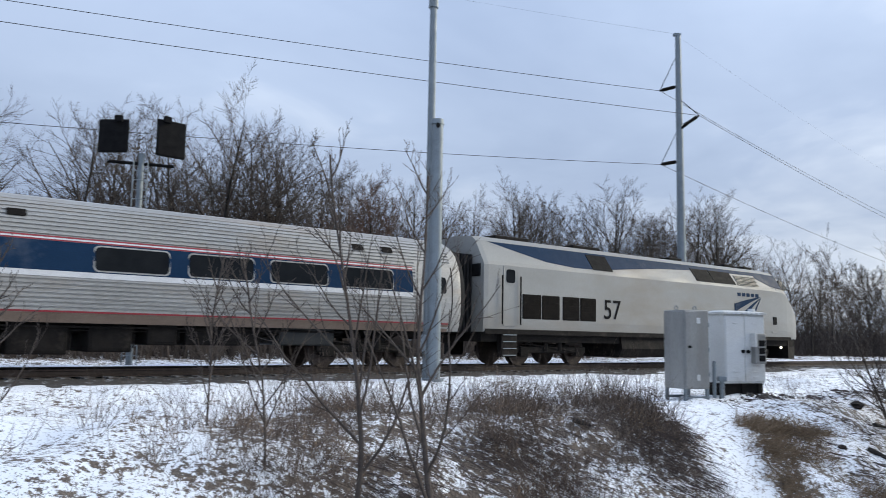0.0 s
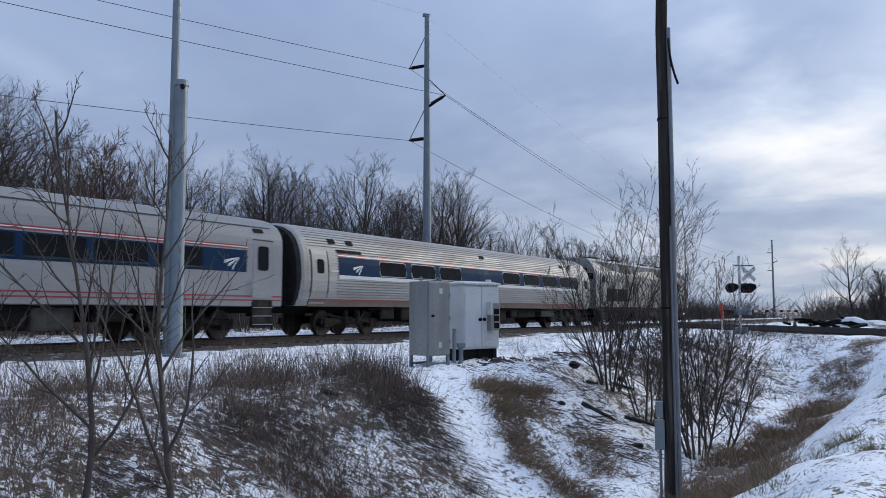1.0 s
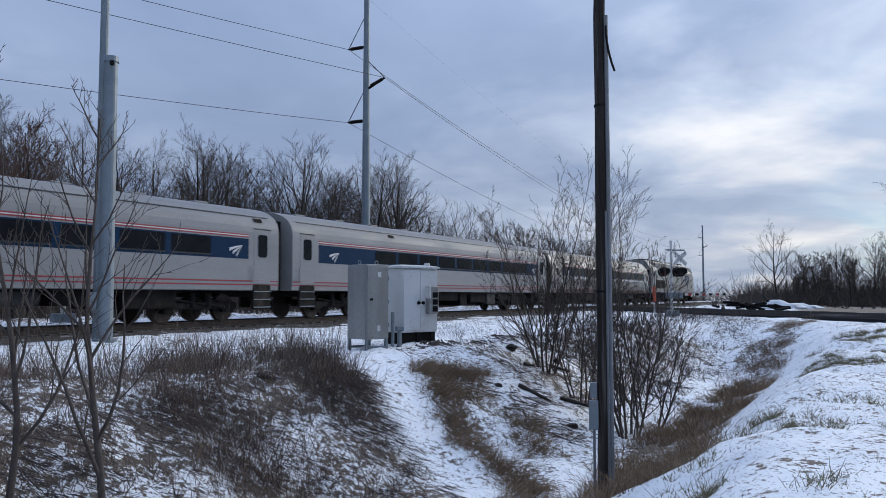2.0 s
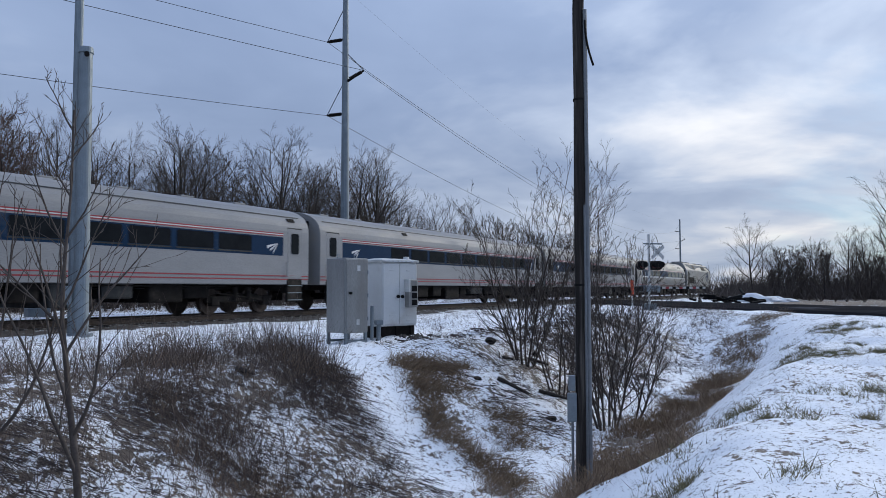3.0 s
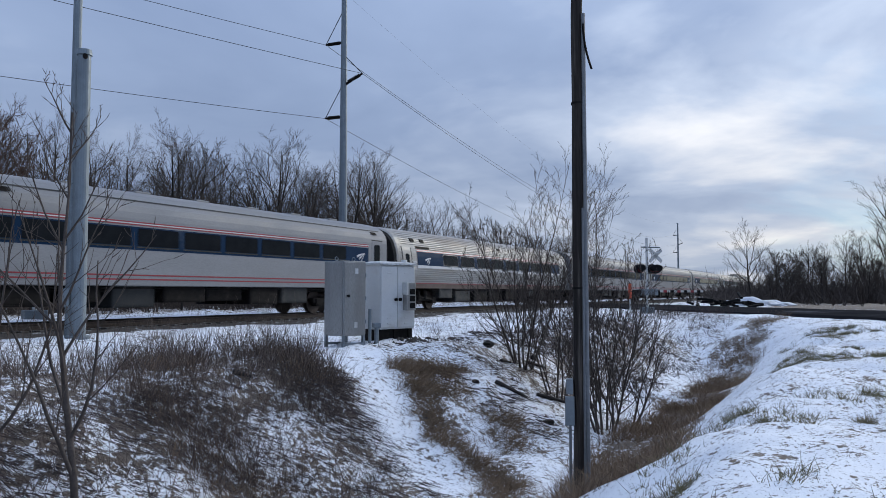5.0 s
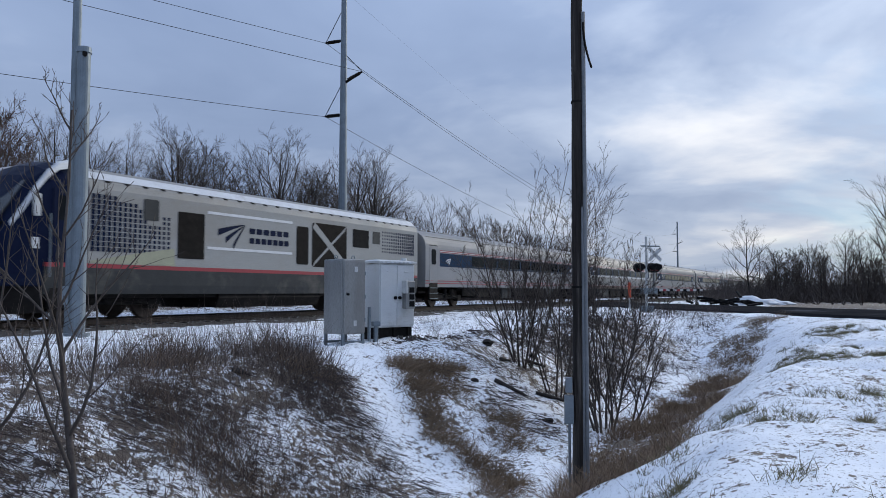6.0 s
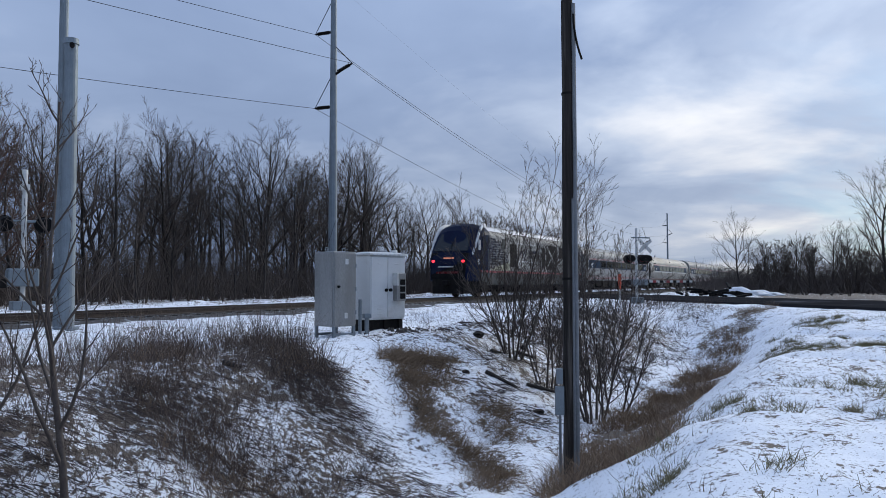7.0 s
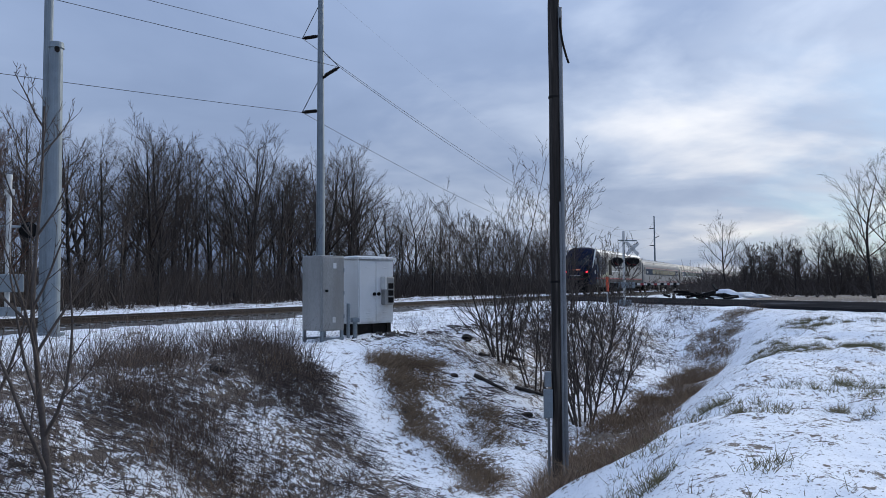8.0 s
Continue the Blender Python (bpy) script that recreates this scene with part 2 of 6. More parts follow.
def ballast_material():
    m = surface("crushed_stone_with_snow", (0.055, 0.050, 0.046), (0.10, 0.092, 0.085), 9, 0.9, 0.0, 0.9, 16, (0.70, 0.72, 0.75), 0.2)
    return m


BALLAST = ballast_material()
for dull in (BLUE, NAVY, DARK, GRILLE, BLACK, RUBBER, WINDOW, ASPHALT, CHARCOAL, BALLAST, WOOD_POLE, BARK, TWIG, TWIG_RED, SAPLING, STALK):
    dull.node_tree.nodes["Principled BSDF"].inputs["Specular IOR Level"].default_value = 0.18
for dull in (BLUE, NAVY, BLACK, GRILLE, WINDOW):
    dull.node_tree.nodes["Principled BSDF"].inputs["Specular IOR Level"].default_value = 0.03
for dull in (LOCO_GREY, SILVER, STEEL):
    dull.node_tree.nodes["Principled BSDF"].inputs["Specular IOR Level"].default_value = 0.25
ASPHALT.node_tree.nodes["Principled BSDF"].inputs["Specular IOR Level"].default_value = 0.0
WINDSCREEN.node_tree.nodes["Principled BSDF"].inputs["Specular IOR Level"].default_value = 0.2
SNOW = ground_material()

# ---- mesh helpers ----


def finish(name, bm, material, parent=None, label="", smooth=False):
    me = bpy.data.meshes.new(name)
    bmesh.ops.recalc_face_normals(bm, faces=bm.faces)
    bm.to_mesh(me)
    bm.free()
    if smooth:
        me.shade_smooth()
    me.materials.append(material)
    ob = new(name, me)
    ob.parent = parent
    if label:
        ob["label"] = label
    return ob


def part(name, bm, material, parent, label="", smooth=False):
    return finish(name, bm, material, parent, label, smooth)


def raw(name, verts, faces, material, parent=None, smooth=False):
    me = bpy.data.meshes.new(name)
    me.from_pydata(verts, [], faces)
    if smooth:
        me.shade_smooth()
    me.materials.append(material)
    ob = new(name, me)
    ob.parent = parent
    return ob


def thing(name, m, label, category, group="", kind=""):
    ob = new(name)
    ob.empty_display_size = 0.3
    ob.matrix_world = m
    return tagged(ob, label, category, group, kind)


def add_box(bm, x0, x1, y0, y1, z0, z1, bevel=0.0, m=None):
    r = bmesh.ops.create_cube(bm, size=1)
    vs = r["verts"]
    for v in vs:
        v.co = Vector((x0 if v.co.x < 0 else x1, y0 if v.co.y < 0 else y1, z0 if v.co.z < 0 else z1))
    if bevel:
        es = list({e for v in vs for e in v.link_edges})
        r = bmesh.ops.bevel(bm, geom=es, offset=bevel, segments=2, affect="EDGES", profile=0.5)
        vs = list({v for f in r["faces"] for v in f.verts} | {v for v in vs if v.is_valid})
    if m is not None:
        bmesh.ops.transform(bm, matrix=m, verts=vs)
    return vs


def box(x0, x1, y0, y1, z0, z1, bevel=0.0, m=None):
    bm = bmesh.new()
    add_box(bm, x0, x1, y0, y1, z0, z1, bevel, m)
    return bm


def add_rod(bm, a, b, r0, r1=None, n=10):
    a, b = Vector(a), Vector(b)
    d = b - a
    m = Matrix.Translation((a + b) / 2) @ d.to_track_quat("Z", "Y").to_matrix().to_4x4()
    return bmesh.ops.create_cone(bm, cap_ends=True, segments=n, radius1=r0, radius2=r0 if r1 is None else r1, depth=d.length, matrix=m)["verts"]


def rod(a, b, r0, r1=None, n=10):
    bm = bmesh.new()
    add_rod(bm, a, b, r0, r1, n)
    return bm


def add_extrusion(bm, profile, x0, x1):
    """A closed outline in y and z, drawn along x."""
    a = [bm.verts.new((x0, y, z)) for y, z in profile]
    b = [bm.verts.new((x1, y, z)) for y, z in profile]
    n = len(profile)
    for i in range(n):
        bm.faces.new((a[i], a[(i + 1) % n], b[(i + 1) % n], b[i]))
    bm.faces.new(a)
    bm.faces.new(b[::-1])


def extrusion(profile, x0, x1):
    bm = bmesh.new()
    add_extrusion(bm, profile, x0, x1)
    return bm


def prism(outline, place, depth):
    """A flat outline (a, b) given thickness; place maps (a, b, d) to a point."""
    bm = bmesh.new()
    f = [bm.verts.new(place(a, b, 0)) for a, b in outline]
    k = [bm.verts.new(place(a, b, depth)) for a, b in outline]
    n = len(outline)
    bm.faces.new(f)
    bm.faces.new(k[::-1])
    for i in range(n):
        bm.faces.new((f[i], f[(i + 1) % n], k[(i + 1) % n], k[i]))
    return bm


def rounded(x0, x1, z0, z1, r, n=4):
    out = []
    for cx, cz, a0 in ((x1 - r, z0 + r, -90), (x1 - r, z1 - r, 0), (x0 + r, z1 - r, 90), (x0 + r, z0 + r, 180)):
        for i in range(n + 1):
            a = radians(a0 + 90 * i / n)
            out.append((cx + r * math.cos(a), cz + r * math.sin(a)))
    return out


def lettering(text, size, m, material, parent, name="lettering"):
    cu = bpy.data.curves.new(name, "FONT")
    cu.body, cu.size, cu.extrude = text, size, 0.004
    tmp = bpy.data.objects.new(name, cu)
    me = bpy.data.meshes.new_from_object(tmp)
    bpy.data.objects.remove(tmp)
    me.materials.clear()
    me.materials.append(material)
    ob = new(name, me)
    ob.parent = parent
    ob.matrix_local = m
    return ob


# ---- the line of the track: u along it, v away from the eye's side, z over the rail ----
TX, TY, TA = 0.9, 25.2, 39.5
TC, TS = math.cos(radians(TA)), math.sin(radians(TA))
CENTRE = 1.55


def uv(u, v):
    return TX + u * TC - v * TS, TY + u * TS + v * TC


def on(u, v, z=0.0, turn=0.0):
    x, y = uv(u, v)
    return pose(x, y, z, 0, 0, TA + turn)


def vnoise(x, y, seed=0):
    x, y = np.asarray(x, float), np.asarray(y, float)
    xi, yi = np.floor(x).astype(np.int64), np.floor(y).astype(np.int64)
    fx, fy = x - xi, y - yi
    fx, fy = fx * fx * (3 - 2 * fx), fy * fy * (3 - 2 * fy)

    def h(a, b):
        n = (a * 374761393 + b * 668265263 + seed * 974711) & 0xFFFFFFFF
        n = ((n ^ (n >> 13)) * 1274126177) & 0xFFFFFFFF
        return ((n ^ (n >> 16)) & 0xFFFF) / 65535.0
    return (h(xi, yi) * (1 - fx) + h(xi + 1, yi) * fx) * (1 - fy) + (h(xi, yi + 1) * (1 - fx) + h(xi + 1, yi + 1) * fx) * fy


def step(x, a, b):
    t = np.clip((np.asarray(x, float) - a) / (b - a), 0, 1)
    return t * t * (3 - 2 * t)


ROAD_A, ROAD_B = Vector((28.2, 15.0)), Vector((31.9, 42.8))
ROAD_W = 9.5
ROAD_D = (ROAD_B - ROAD_A).normalized()


def road_offset(x, y):
    """Metres to the right of the road's near edge."""
    return (x - ROAD_A.x) * ROAD_D.y - (y - ROAD_A.y) * ROAD_D.x


def height(u, v):
    u, v = np.asarray(u, float), np.asarray(v, float)
    wob = (vnoise(u * 0.16, v * 0.16, 3) - 0.5) * 0.9
    top = v + wob * 0.8
    z = -0.74 + 0.0 * v
    z = z + (-2.35 + 0.74) * step(top, -18.1, -14.7)
    z = z + 1.9 * step(top, -13.6, -9.0)
    z = z + 0.18 * step(v, -4.5, -1.5)
    z = z + 0.22 * step(v, 2.7, 3.5) - 0.12 * step(v, 8.0, 11.0)
    # made ground under the cabinets
    z = z + 0.13 * np.exp(-((u - 1.95) ** 2 + (v + 7.6) ** 2) / 1.8)
    # the ditch fades out before the road
    x, y = uv(u, v)
    r = road_offset(x, y)
    near_road = step(r, -9.0, -1.5) * (1 - step(v, -3.5, -2.0))
    z = z * (1 - near_road) + (-0.28) * near_road
    rough = (vnoise(u * 0.6, v * 0.6, 5) - 0.5) * 0.26 + (vnoise(u * 1.7, v * 1.7, 6) - 0.5) * 0.13 + (vnoise(u * 4.1, v * 4.1, 7) - 0.5) * 0.07
    rough = rough + (1 - step(v, -17.6, -16.4)) * ((vnoise(u * 2.4, v * 2.4, 8) - 0.5) * 0.10 + (vnoise(u * 6.5, v * 6.5, 9) - 0.5) * 0.05)
    calm = np.where((v > -2.2) & (v < 5), 0.25, 1.0) * (1 - 0.7 * near_road)
    far = step(np.hypot(x, y), 60, 300)
    return z + rough * calm * (1 - far) - 0.1 * far


LANE = [(1.2, -6.0), (-1.2, -8.4), (-3.0, -9.9), (-4.05, -11.25), (-4.85, -12.8), (-5.7, -13.9)]


def lane_left(v):
    """Where the brush gives way to the bare snow lane."""
    return np.interp(v, [-14.0, -12.6, -11.1, -9.8, -8.0, -6.0], [-6.25, -5.25, -4.55, -3.75, -3.3, -2.8])


def along(u, v, pts, half):
    """1 on a line of points, 0 beyond half a width from it."""
    best = np.full(np.shape(u), 1e9)
    for (a, b), (c, d) in zip(pts, pts[1:]):
        t = np.clip(((u - a) * (c - a) + (v - b) * (d - b)) / ((c - a) ** 2 + (d - b) ** 2), 0, 1)
        best = np.minimum(best, np.hypot(u - a - t * (c - a), v - b - t * (d - b)))
    return 1 - step(best, half * 0.6, half * 1.25)


TAN_BAND = [(-1.2, -10.45), (-2.5, -11.1), (-3.4, -11.8), (-3.75, -12.45), (-4.15, -13.2), (-5.0, -13.85)]
DITCH_BAND = [(-5.6, -15.9), (-3.0, -15.4), (0.9, -15.05), (8.0, -14.8), (17.5, -14.7), (22.0, -15.3)]


def litter(u, v):
    """How much dead growth breaks the snow."""
    u, v = np.asarray(u, float), np.asarray(v, float)
    lo = (vnoise(u * 0.22, v * 0.22, 11) - 0.5) * 0.7 + (vnoise(u * 0.9, v * 0.9, 12) - 0.5) * 0.5
    wob = (vnoise(u * 1.1, v * 1.1, 13) - 0.5) * 1.1
    bank = step(v, -14.6, -13.2) * (1 - step(v, -8.6, -6.6))
    brush = bank * (1 - step(u - lane_left(v), -0.6, 0.15)) * step(u, -14.5, -11.0) * (0.36 + 0.14 * step(v, -11.4, -10.2))
    debris = step(v, -13.0, -12.0) * (1 - step(v, -9.3, -7.4)) * step(u, -0.6, 2.0) * (1 - step(u, 17, 24)) * 0.44
    tan = along(u + wob, v + wob, TAN_BAND, 0.5) * 0.46
    foot = along(u, v + wob * 1.3, DITCH_BAND, 0.7) * 0.55
    lawn = (1 - step(v, -18.2, -16.6)) * 0.09
    flat = step(v, -8.8, -7.2) * (1 - step(v, -2, -1)) * 0.10
    mid = bank * 0.20
    woods = step(v, 3.6, 6.5) * 0.40 + step(v, 8.5, 12) * 0.22
    x, y = uv(u, v)
    beyond = step(road_offset(x, y), ROAD_W + 1.0, ROAD_W + 5.0) * step(np.degrees(np.arctan2(x, y)), 44.5, 47.0) * 0.8
    out = np.maximum.reduce([brush, debris, tan, foot, lawn, flat, mid, woods, beyond])
    lane = along(u, v, LANE, 0.75)
    return np.clip(out * (1 - 0.85 * lane) + lo * 0.42 * (0.25 + out), 0, 1)


def build_ground():
    def axis(lo, hi, stp, out):
        core = np.arange(lo, hi + 1e-6, stp)
        grow = np.array([2.0, 5, 10, 18, 30, 50, 90, 160, 300, 600, 1200, 2400])
        grow = grow[grow < out]
        return np.concatenate([(lo - grow)[::-1], core, hi + grow])
    us, vs = axis(-32, 60, 0.25, 3000), axis(-24, 10, 0.2, 3000)
    U, V = np.meshgrid(us, vs, indexing="ij")
    Z = height(U, V)
    X, Y = uv(U, V)
    n, k = U.shape
    idx = np.arange(n * k).reshape(n, k)
    faces = np.stack([idx[:-1, :-1], idx[1:, :-1], idx[1:, 1:], idx[:-1, 1:]], -1).reshape(-1, 4)
    ob = raw("ground", np.stack([X, Y, Z], -1).reshape(-1, 3).tolist(), faces.tolist(), SNOW, smooth=True)
    a = ob.data.attributes.new("litter", "FLOAT", "POINT")
    a.data.foreach_set("value", litter(U, V).reshape(-1).astype(np.float32))
    tagged(ob, "snow-dusted ground with a ditch, dead weeds and leaf litter", "ground", kind="structure")


def ground_z(u, v):
    return float(height(u, v))


def build_road():
    bm = bmesh.new()
    d, rgt = ROAD_D, Vector((ROAD_D.y, -ROAD_D.x))
    prev = None
    for i in range(61):
        s = -120 + i * 4.0
        row = []
        for w, z in ((0, -0.45), (0.02, -0.17), (1.2, -0.13), (ROAD_W / 2, -0.08), (ROAD_W - 1.2, -0.13), (ROAD_W - 0.02, -0.17), (ROAD_W, -0.45)):
            p = ROAD_A + d * s + rgt * w
            row.append(bm.verts.new((p.x, p.y, z + 0.02 * math.sin(s * 0.7 + w))))
        if prev:
            for j in range(6):
                bm.faces.new((prev[j], prev[j + 1], row[j + 1], row[j]))
        prev = row
    ob = finish("road", bm, ASPHALT)
    tagged(ob, "grey asphalt road, wet and swept of snow", "road", kind="structure")
    # ploughed ridge along the far edge
    bm = bmesh.new()
    rows = []
    for i in range(200):
        s = -60 + i * 0.55
        hgt = 0.10 + 0.16 * float(vnoise(s * 0.5, 3.3, 21)) + 0.1 * float(vnoise(s * 1.9, 1.3, 22))
        row = []
        for a in range(7):
            w = ROAD_W - 0.1 + a * 0.28
            q = ROAD_A + d * s + rgt * w
            row.append(bm.verts.new((q.x, q.y, -0.36 + 0.35 * hgt * math.sin(math.pi * a / 6) + 0.05 * float(vnoise(s * 3, a, 23)))))
        rows.append(row)
    for p, q in zip(rows, rows[1:]):
        for j in range(6):
            bm.faces.new((p[j], p[j + 1], q[j + 1], q[j]))
    tagged(finish("snow_bank", bm, SNOW_BANK, smooth=True), "low ridge of ploughed snow along the road's edge", "snow bank", kind="structure")


def build_track():
    # ballast bed
    us = np.concatenate([np.arange(-400, -30, 6.0), np.arange(-30, 70, 0.3), np.arange(70, 700, 6.0)])
    prof = [(-4.0, -0.46), (-3.0, -0.30), (-2.0, -0.24), (-1.5, -0.20), (-0.9, -0.20), (-0.45, -0.20), (0.0, -0.21), (0.45, -0.20), (0.9, -0.20), (1.4, -0.22), (1.75, -0.4), (2.1, -0.6)]
    U = np.repeat(us[:, None], len(prof), 1)
    W = np.repeat(np.array([p[0] for p in prof])[None], len(us), 0)
    Z = np.repeat(np.array([p[1] for p in prof])[None], len(us), 0)
    Z = Z + (vnoise(U * 3.1, W * 3.1, 31) - 0.5) * 0.07
    X, Y = uv(U, CENTRE + W)
    n, k = U.shape
    idx = np.arange(n * k).reshape(n, k)
    faces = np.stack([idx[:-1, :-1], idx[1:, :-1], idx[1:, 1:], idx[:-1, 1:]], -1).reshape(-1, 4)
    bed = raw("track_bed", np.stack([X, Y, Z], -1).reshape(-1, 3).tolist(), faces.tolist(), BALLAST, smooth=True)
    tagged(bed, "dark crushed-stone track bed with patches of snow", "track bed", kind="structure")
    track = thing("railway_track", on(0, CENTRE, 0), "rusty steel railway track on weathered wooden sleepers", "railway track", kind="structure")
    prof = [(-0.07, -0.17), (0.07, -0.17), (0.07, -0.15), (0.012, -0.13), (0.012, -0.045), (0.036, -0.035), (0.036, -0.004), (0.028, 0.0), (-0.028, 0.0), (-0.036, -0.004), (-0.036, -0.035), (-0.012, -0.045), (-0.012, -0.13), (-0.07, -0.15)]
    for side in (-0.7525, 0.7525):
        part("rail", extrusion([(y + side, z) for y, z in prof], -400, 700), RAIL, track)
    bm = box(-0.115, 0.115, -1.3, 1.3, -0.33, -0.165, 0.015)
    first = part("sleeper", bm, SLEEPER, track)
    first.location = (-30, 0, 0)
    for i in range(1, 230):
        ob = new("sleeper", first.data)
        ob.parent = track
        ob.location = (-30 + i * 0.52, random.uniform(-0.04, 0.04), random.uniform(-0.008, 0.004))
        ob.rotation_euler = (0, 0, random.uniform(-0.015, 0.015))
    return track


build_ground()
build_road()
build_track()

# ---- the train ----


def loft(sections):
    """Rings of equal length joined from first to last, closed at both ends."""
    bm = bmesh.new()
    rings = [[bm.verts.new(p) for p in ring] for ring in sections]
    n = len(rings[0])
    for a, b in zip(rings, rings[1:]):
        for i in range(n):
            bm.faces.new((a[i], a[(i + 1) % n], b[(i + 1) % n], b[i]))
    bm.faces.new(rings[0])
    bm.faces.new(rings[-1][::-1])
    return bm


def mirrored(half):
    """Half an outline from the sill up to the crown, closed on both sides."""
    return [(-y, z) for y, z in half] + [(y, z) for y, z in half[::-1] if y > 1e-4]


def side_of(half):
    ys, zs = [p[0] for p in half], [p[1] for p in half]
    return lambda z: float(np.interp(z, zs, ys))


def on_side(outline, surf, sgn, proud=0.012, sunk=0.05):
    return prism(outline, lambda a, b, d: (a, sgn * (surf(b) + proud - d), b), proud + sunk)


def strip(x0, x1, zs, surf, sgn, proud=0.012, n=1):
    """A band along the side between the heights zs, following the side's curve."""
    bm = bmesh.new()
    rows = [[bm.verts.new((x, sgn * (surf(z) + d), z)) for z in zs for d in (proud,)] for x in (x0, x1)]
    back = [[bm.verts.new((x, sgn * (surf(z) - 0.05), z)) for z in zs] for x in (x0, x1)]
    k = len(zs)
    for i in range(k - 1):
        bm.faces.new((rows[0][i], rows[0][i + 1], rows[1][i + 1], rows[1][i]))
        bm.faces.new((back[0][i], back[1][i], back[1][i + 1], back[0][i + 1]))
    for r in (0, 1):
        for i in range(k - 1):
            bm.faces.new((rows[r][i], back[r][i], back[r][i + 1], rows[r][i + 1]))
    for i in (0, k - 1):
        bm.faces.new((rows[0][i], rows[1][i], back[1][i], back[0][i]))
    return bm


def emblem(parent, x, z, w, surf, sgn, material, flip=1):
    """Three sweeping bars, a plain mark."""
    n = 8
    for k, (a0, a1) in enumerate(((0.0, 0.30), (0.36, 0.60), (0.66, 0.88))):
        lo, hi = [], []
        for i in range(n + 1):
            f = i / n
            sag = 0.26 * w * math.sin(f * 1.3) * (1 - a0 * 0.6)
            xx = x + flip * w * (0.5 - f * (1.0 - 0.28 * k))
            top = z + 0.24 * w - a0 * 0.55 * w * f - 0.10 * w * f * f - 0.02 * w * k
            bot = z + 0.24 * w - a1 * 0.55 * w * f - 0.10 * w * f * f - 0.02 * w * k - 0.012
            lo.append((xx, bot - sag * 0.3))
            hi.append((xx, top - sag * 0.3))
        part("emblem", on_side(lo + hi[::-1], surf, sgn, 0.02, 0.03), material, parent)


def make_truck(parent, x, wheelbase=2.6, radius=0.46):
    truck = part("truck", box(-1.0, 1.0, -0.98, 0.98, 0.52, 0.72, 0.04), DARK, parent)
    truck.location.x = x
    bm = bmesh.new()
    for s in (-1, 1):
        add_box(bm, -wheelbase / 2 - 0.35, wheelbase / 2 + 0.35, s * 1.0 - 0.09, s * 1.0 + 0.09, 0.42, 0.64, 0.03)
        for a in (-1, 1):
            add_box(bm, a * wheelbase / 2 - 0.2, a * wheelbase / 2 + 0.2, s * 1.0 - 0.14, s * 1.0 + 0.14, 0.30, 0.62, 0.03)
        add_rod(bm, (-0.35, s * 1.08, 0.5), (-0.35, s * 1.08, 0.95), 0.11)
        add_rod(bm, (0.35, s * 1.08, 0.5), (0.35, s * 1.08, 0.95), 0.11)
        add_rod(bm, (-wheelbase / 2, s * 1.1, 0.75), (wheelbase / 2, s * 1.1, 0.45), 0.035)
    part("side_frame", bm, DARK, truck)
    for a in (-1, 1):
        for s in (-1, 1):
            bm = rod((a * wheelbase / 2, s * 0.70, radius), (a * wheelbase / 2, s * 0.83, radius), radius, n=24)
            add_rod(bm, (a * wheelbase / 2, s * 0.66, radius), (a * wheelbase / 2, s * 0.70, radius), radius + 0.025, n=24)
            add_rod(bm, (a * wheelbase / 2, s * 0.83, radius), (a * wheelbase / 2, s * 0.90, radius), 0.16, n=14)
            part("wheel", bm, RAIL, truck)
    return truck


def bellows(parent, x0, x1):
    bm = bmesh.new()
    n = 5
    for i in range(n):
        a = x0 + (x1 - x0) * i / n
        b = x0 + (x1 - x0) * (i + 0.7) / n
        g = 0.05 if i % 2 else 0.0
        add_box(bm, min(a, b), max(a, b), -0.98 + g, 0.98 - g, 1.05 + g, 3.62 - g, 0.03)
    part("bellows", bm, RUBBER, parent, "black rubber gangway bellows")
    part("coupler", box(min(x0, x1) - 0.05, max(x0, x1) + 0.05, -0.16, 0.16, 0.72, 0.98, 0.03), DARK, parent)


def underbody(parent, x0, x1, seed):
    rnd = random.Random(seed)
    part("centre_sill", box(x0, x1, -0.35, 0.35, 0.82, 1.12, 0.02), DARK, parent)
    x = x0 + 4.9
    while x < x1 - 5.6:
        w = rnd.uniform(0.7, 2.0)
        z0 = rnd.uniform(0.34, 0.62)
        y1 = rnd.uniform(1.05, 1.33)
        bm = box(x, x + w, -y1, y1, z0, 1.12, 0.04)
        for s in (-1, 1):
            add_box(bm, x + 0.08, x + w - 0.08, s * y1 - 0.012, s * y1 + 0.012, z0 + 0.07, 0.98, 0.008)
            add_rod(bm, (x + w + 0.06, s * y1 * 0.9, z0 + 0.1), (x + w + 0.06, s * y1 * 0.9, 1.1), 0.025, n=6)
        part("equipment_box", bm, DARK if rnd.random() < 0.75 else CHARCOAL, parent)
        x += w + rnd.uniform(0.15, 0.7)
    bm = bmesh.new()
    for s in (-1, 1):
        add_rod(bm, (x0 + 4.2, s * 1.2, 0.98), (x1 - 4.2, s * 1.2, 0.98), 0.03, n=6)
        add_rod(bm, (x0 + 4.2, s * 1.05, 0.9), (x1 - 4.2, s * 1.05, 0.9), 0.022, n=6)
    part("brake_pipe", bm, DARK, parent)


AM_HALF = [(1.36, 1.08), (1.47, 1.30), (1.55, 1.62), (1.585, 1.95), (1.585, 2.25), (1.555, 2.62), (1.50, 2.92), (1.40, 3.22), (1.24, 3.50), (1.0, 3.74), (0.66, 3.91), (0.32, 4.0), (0.0, 4.03)]
AM_SIDE = side_of(AM_HALF)
L0, L1 = -25.62, -0.38


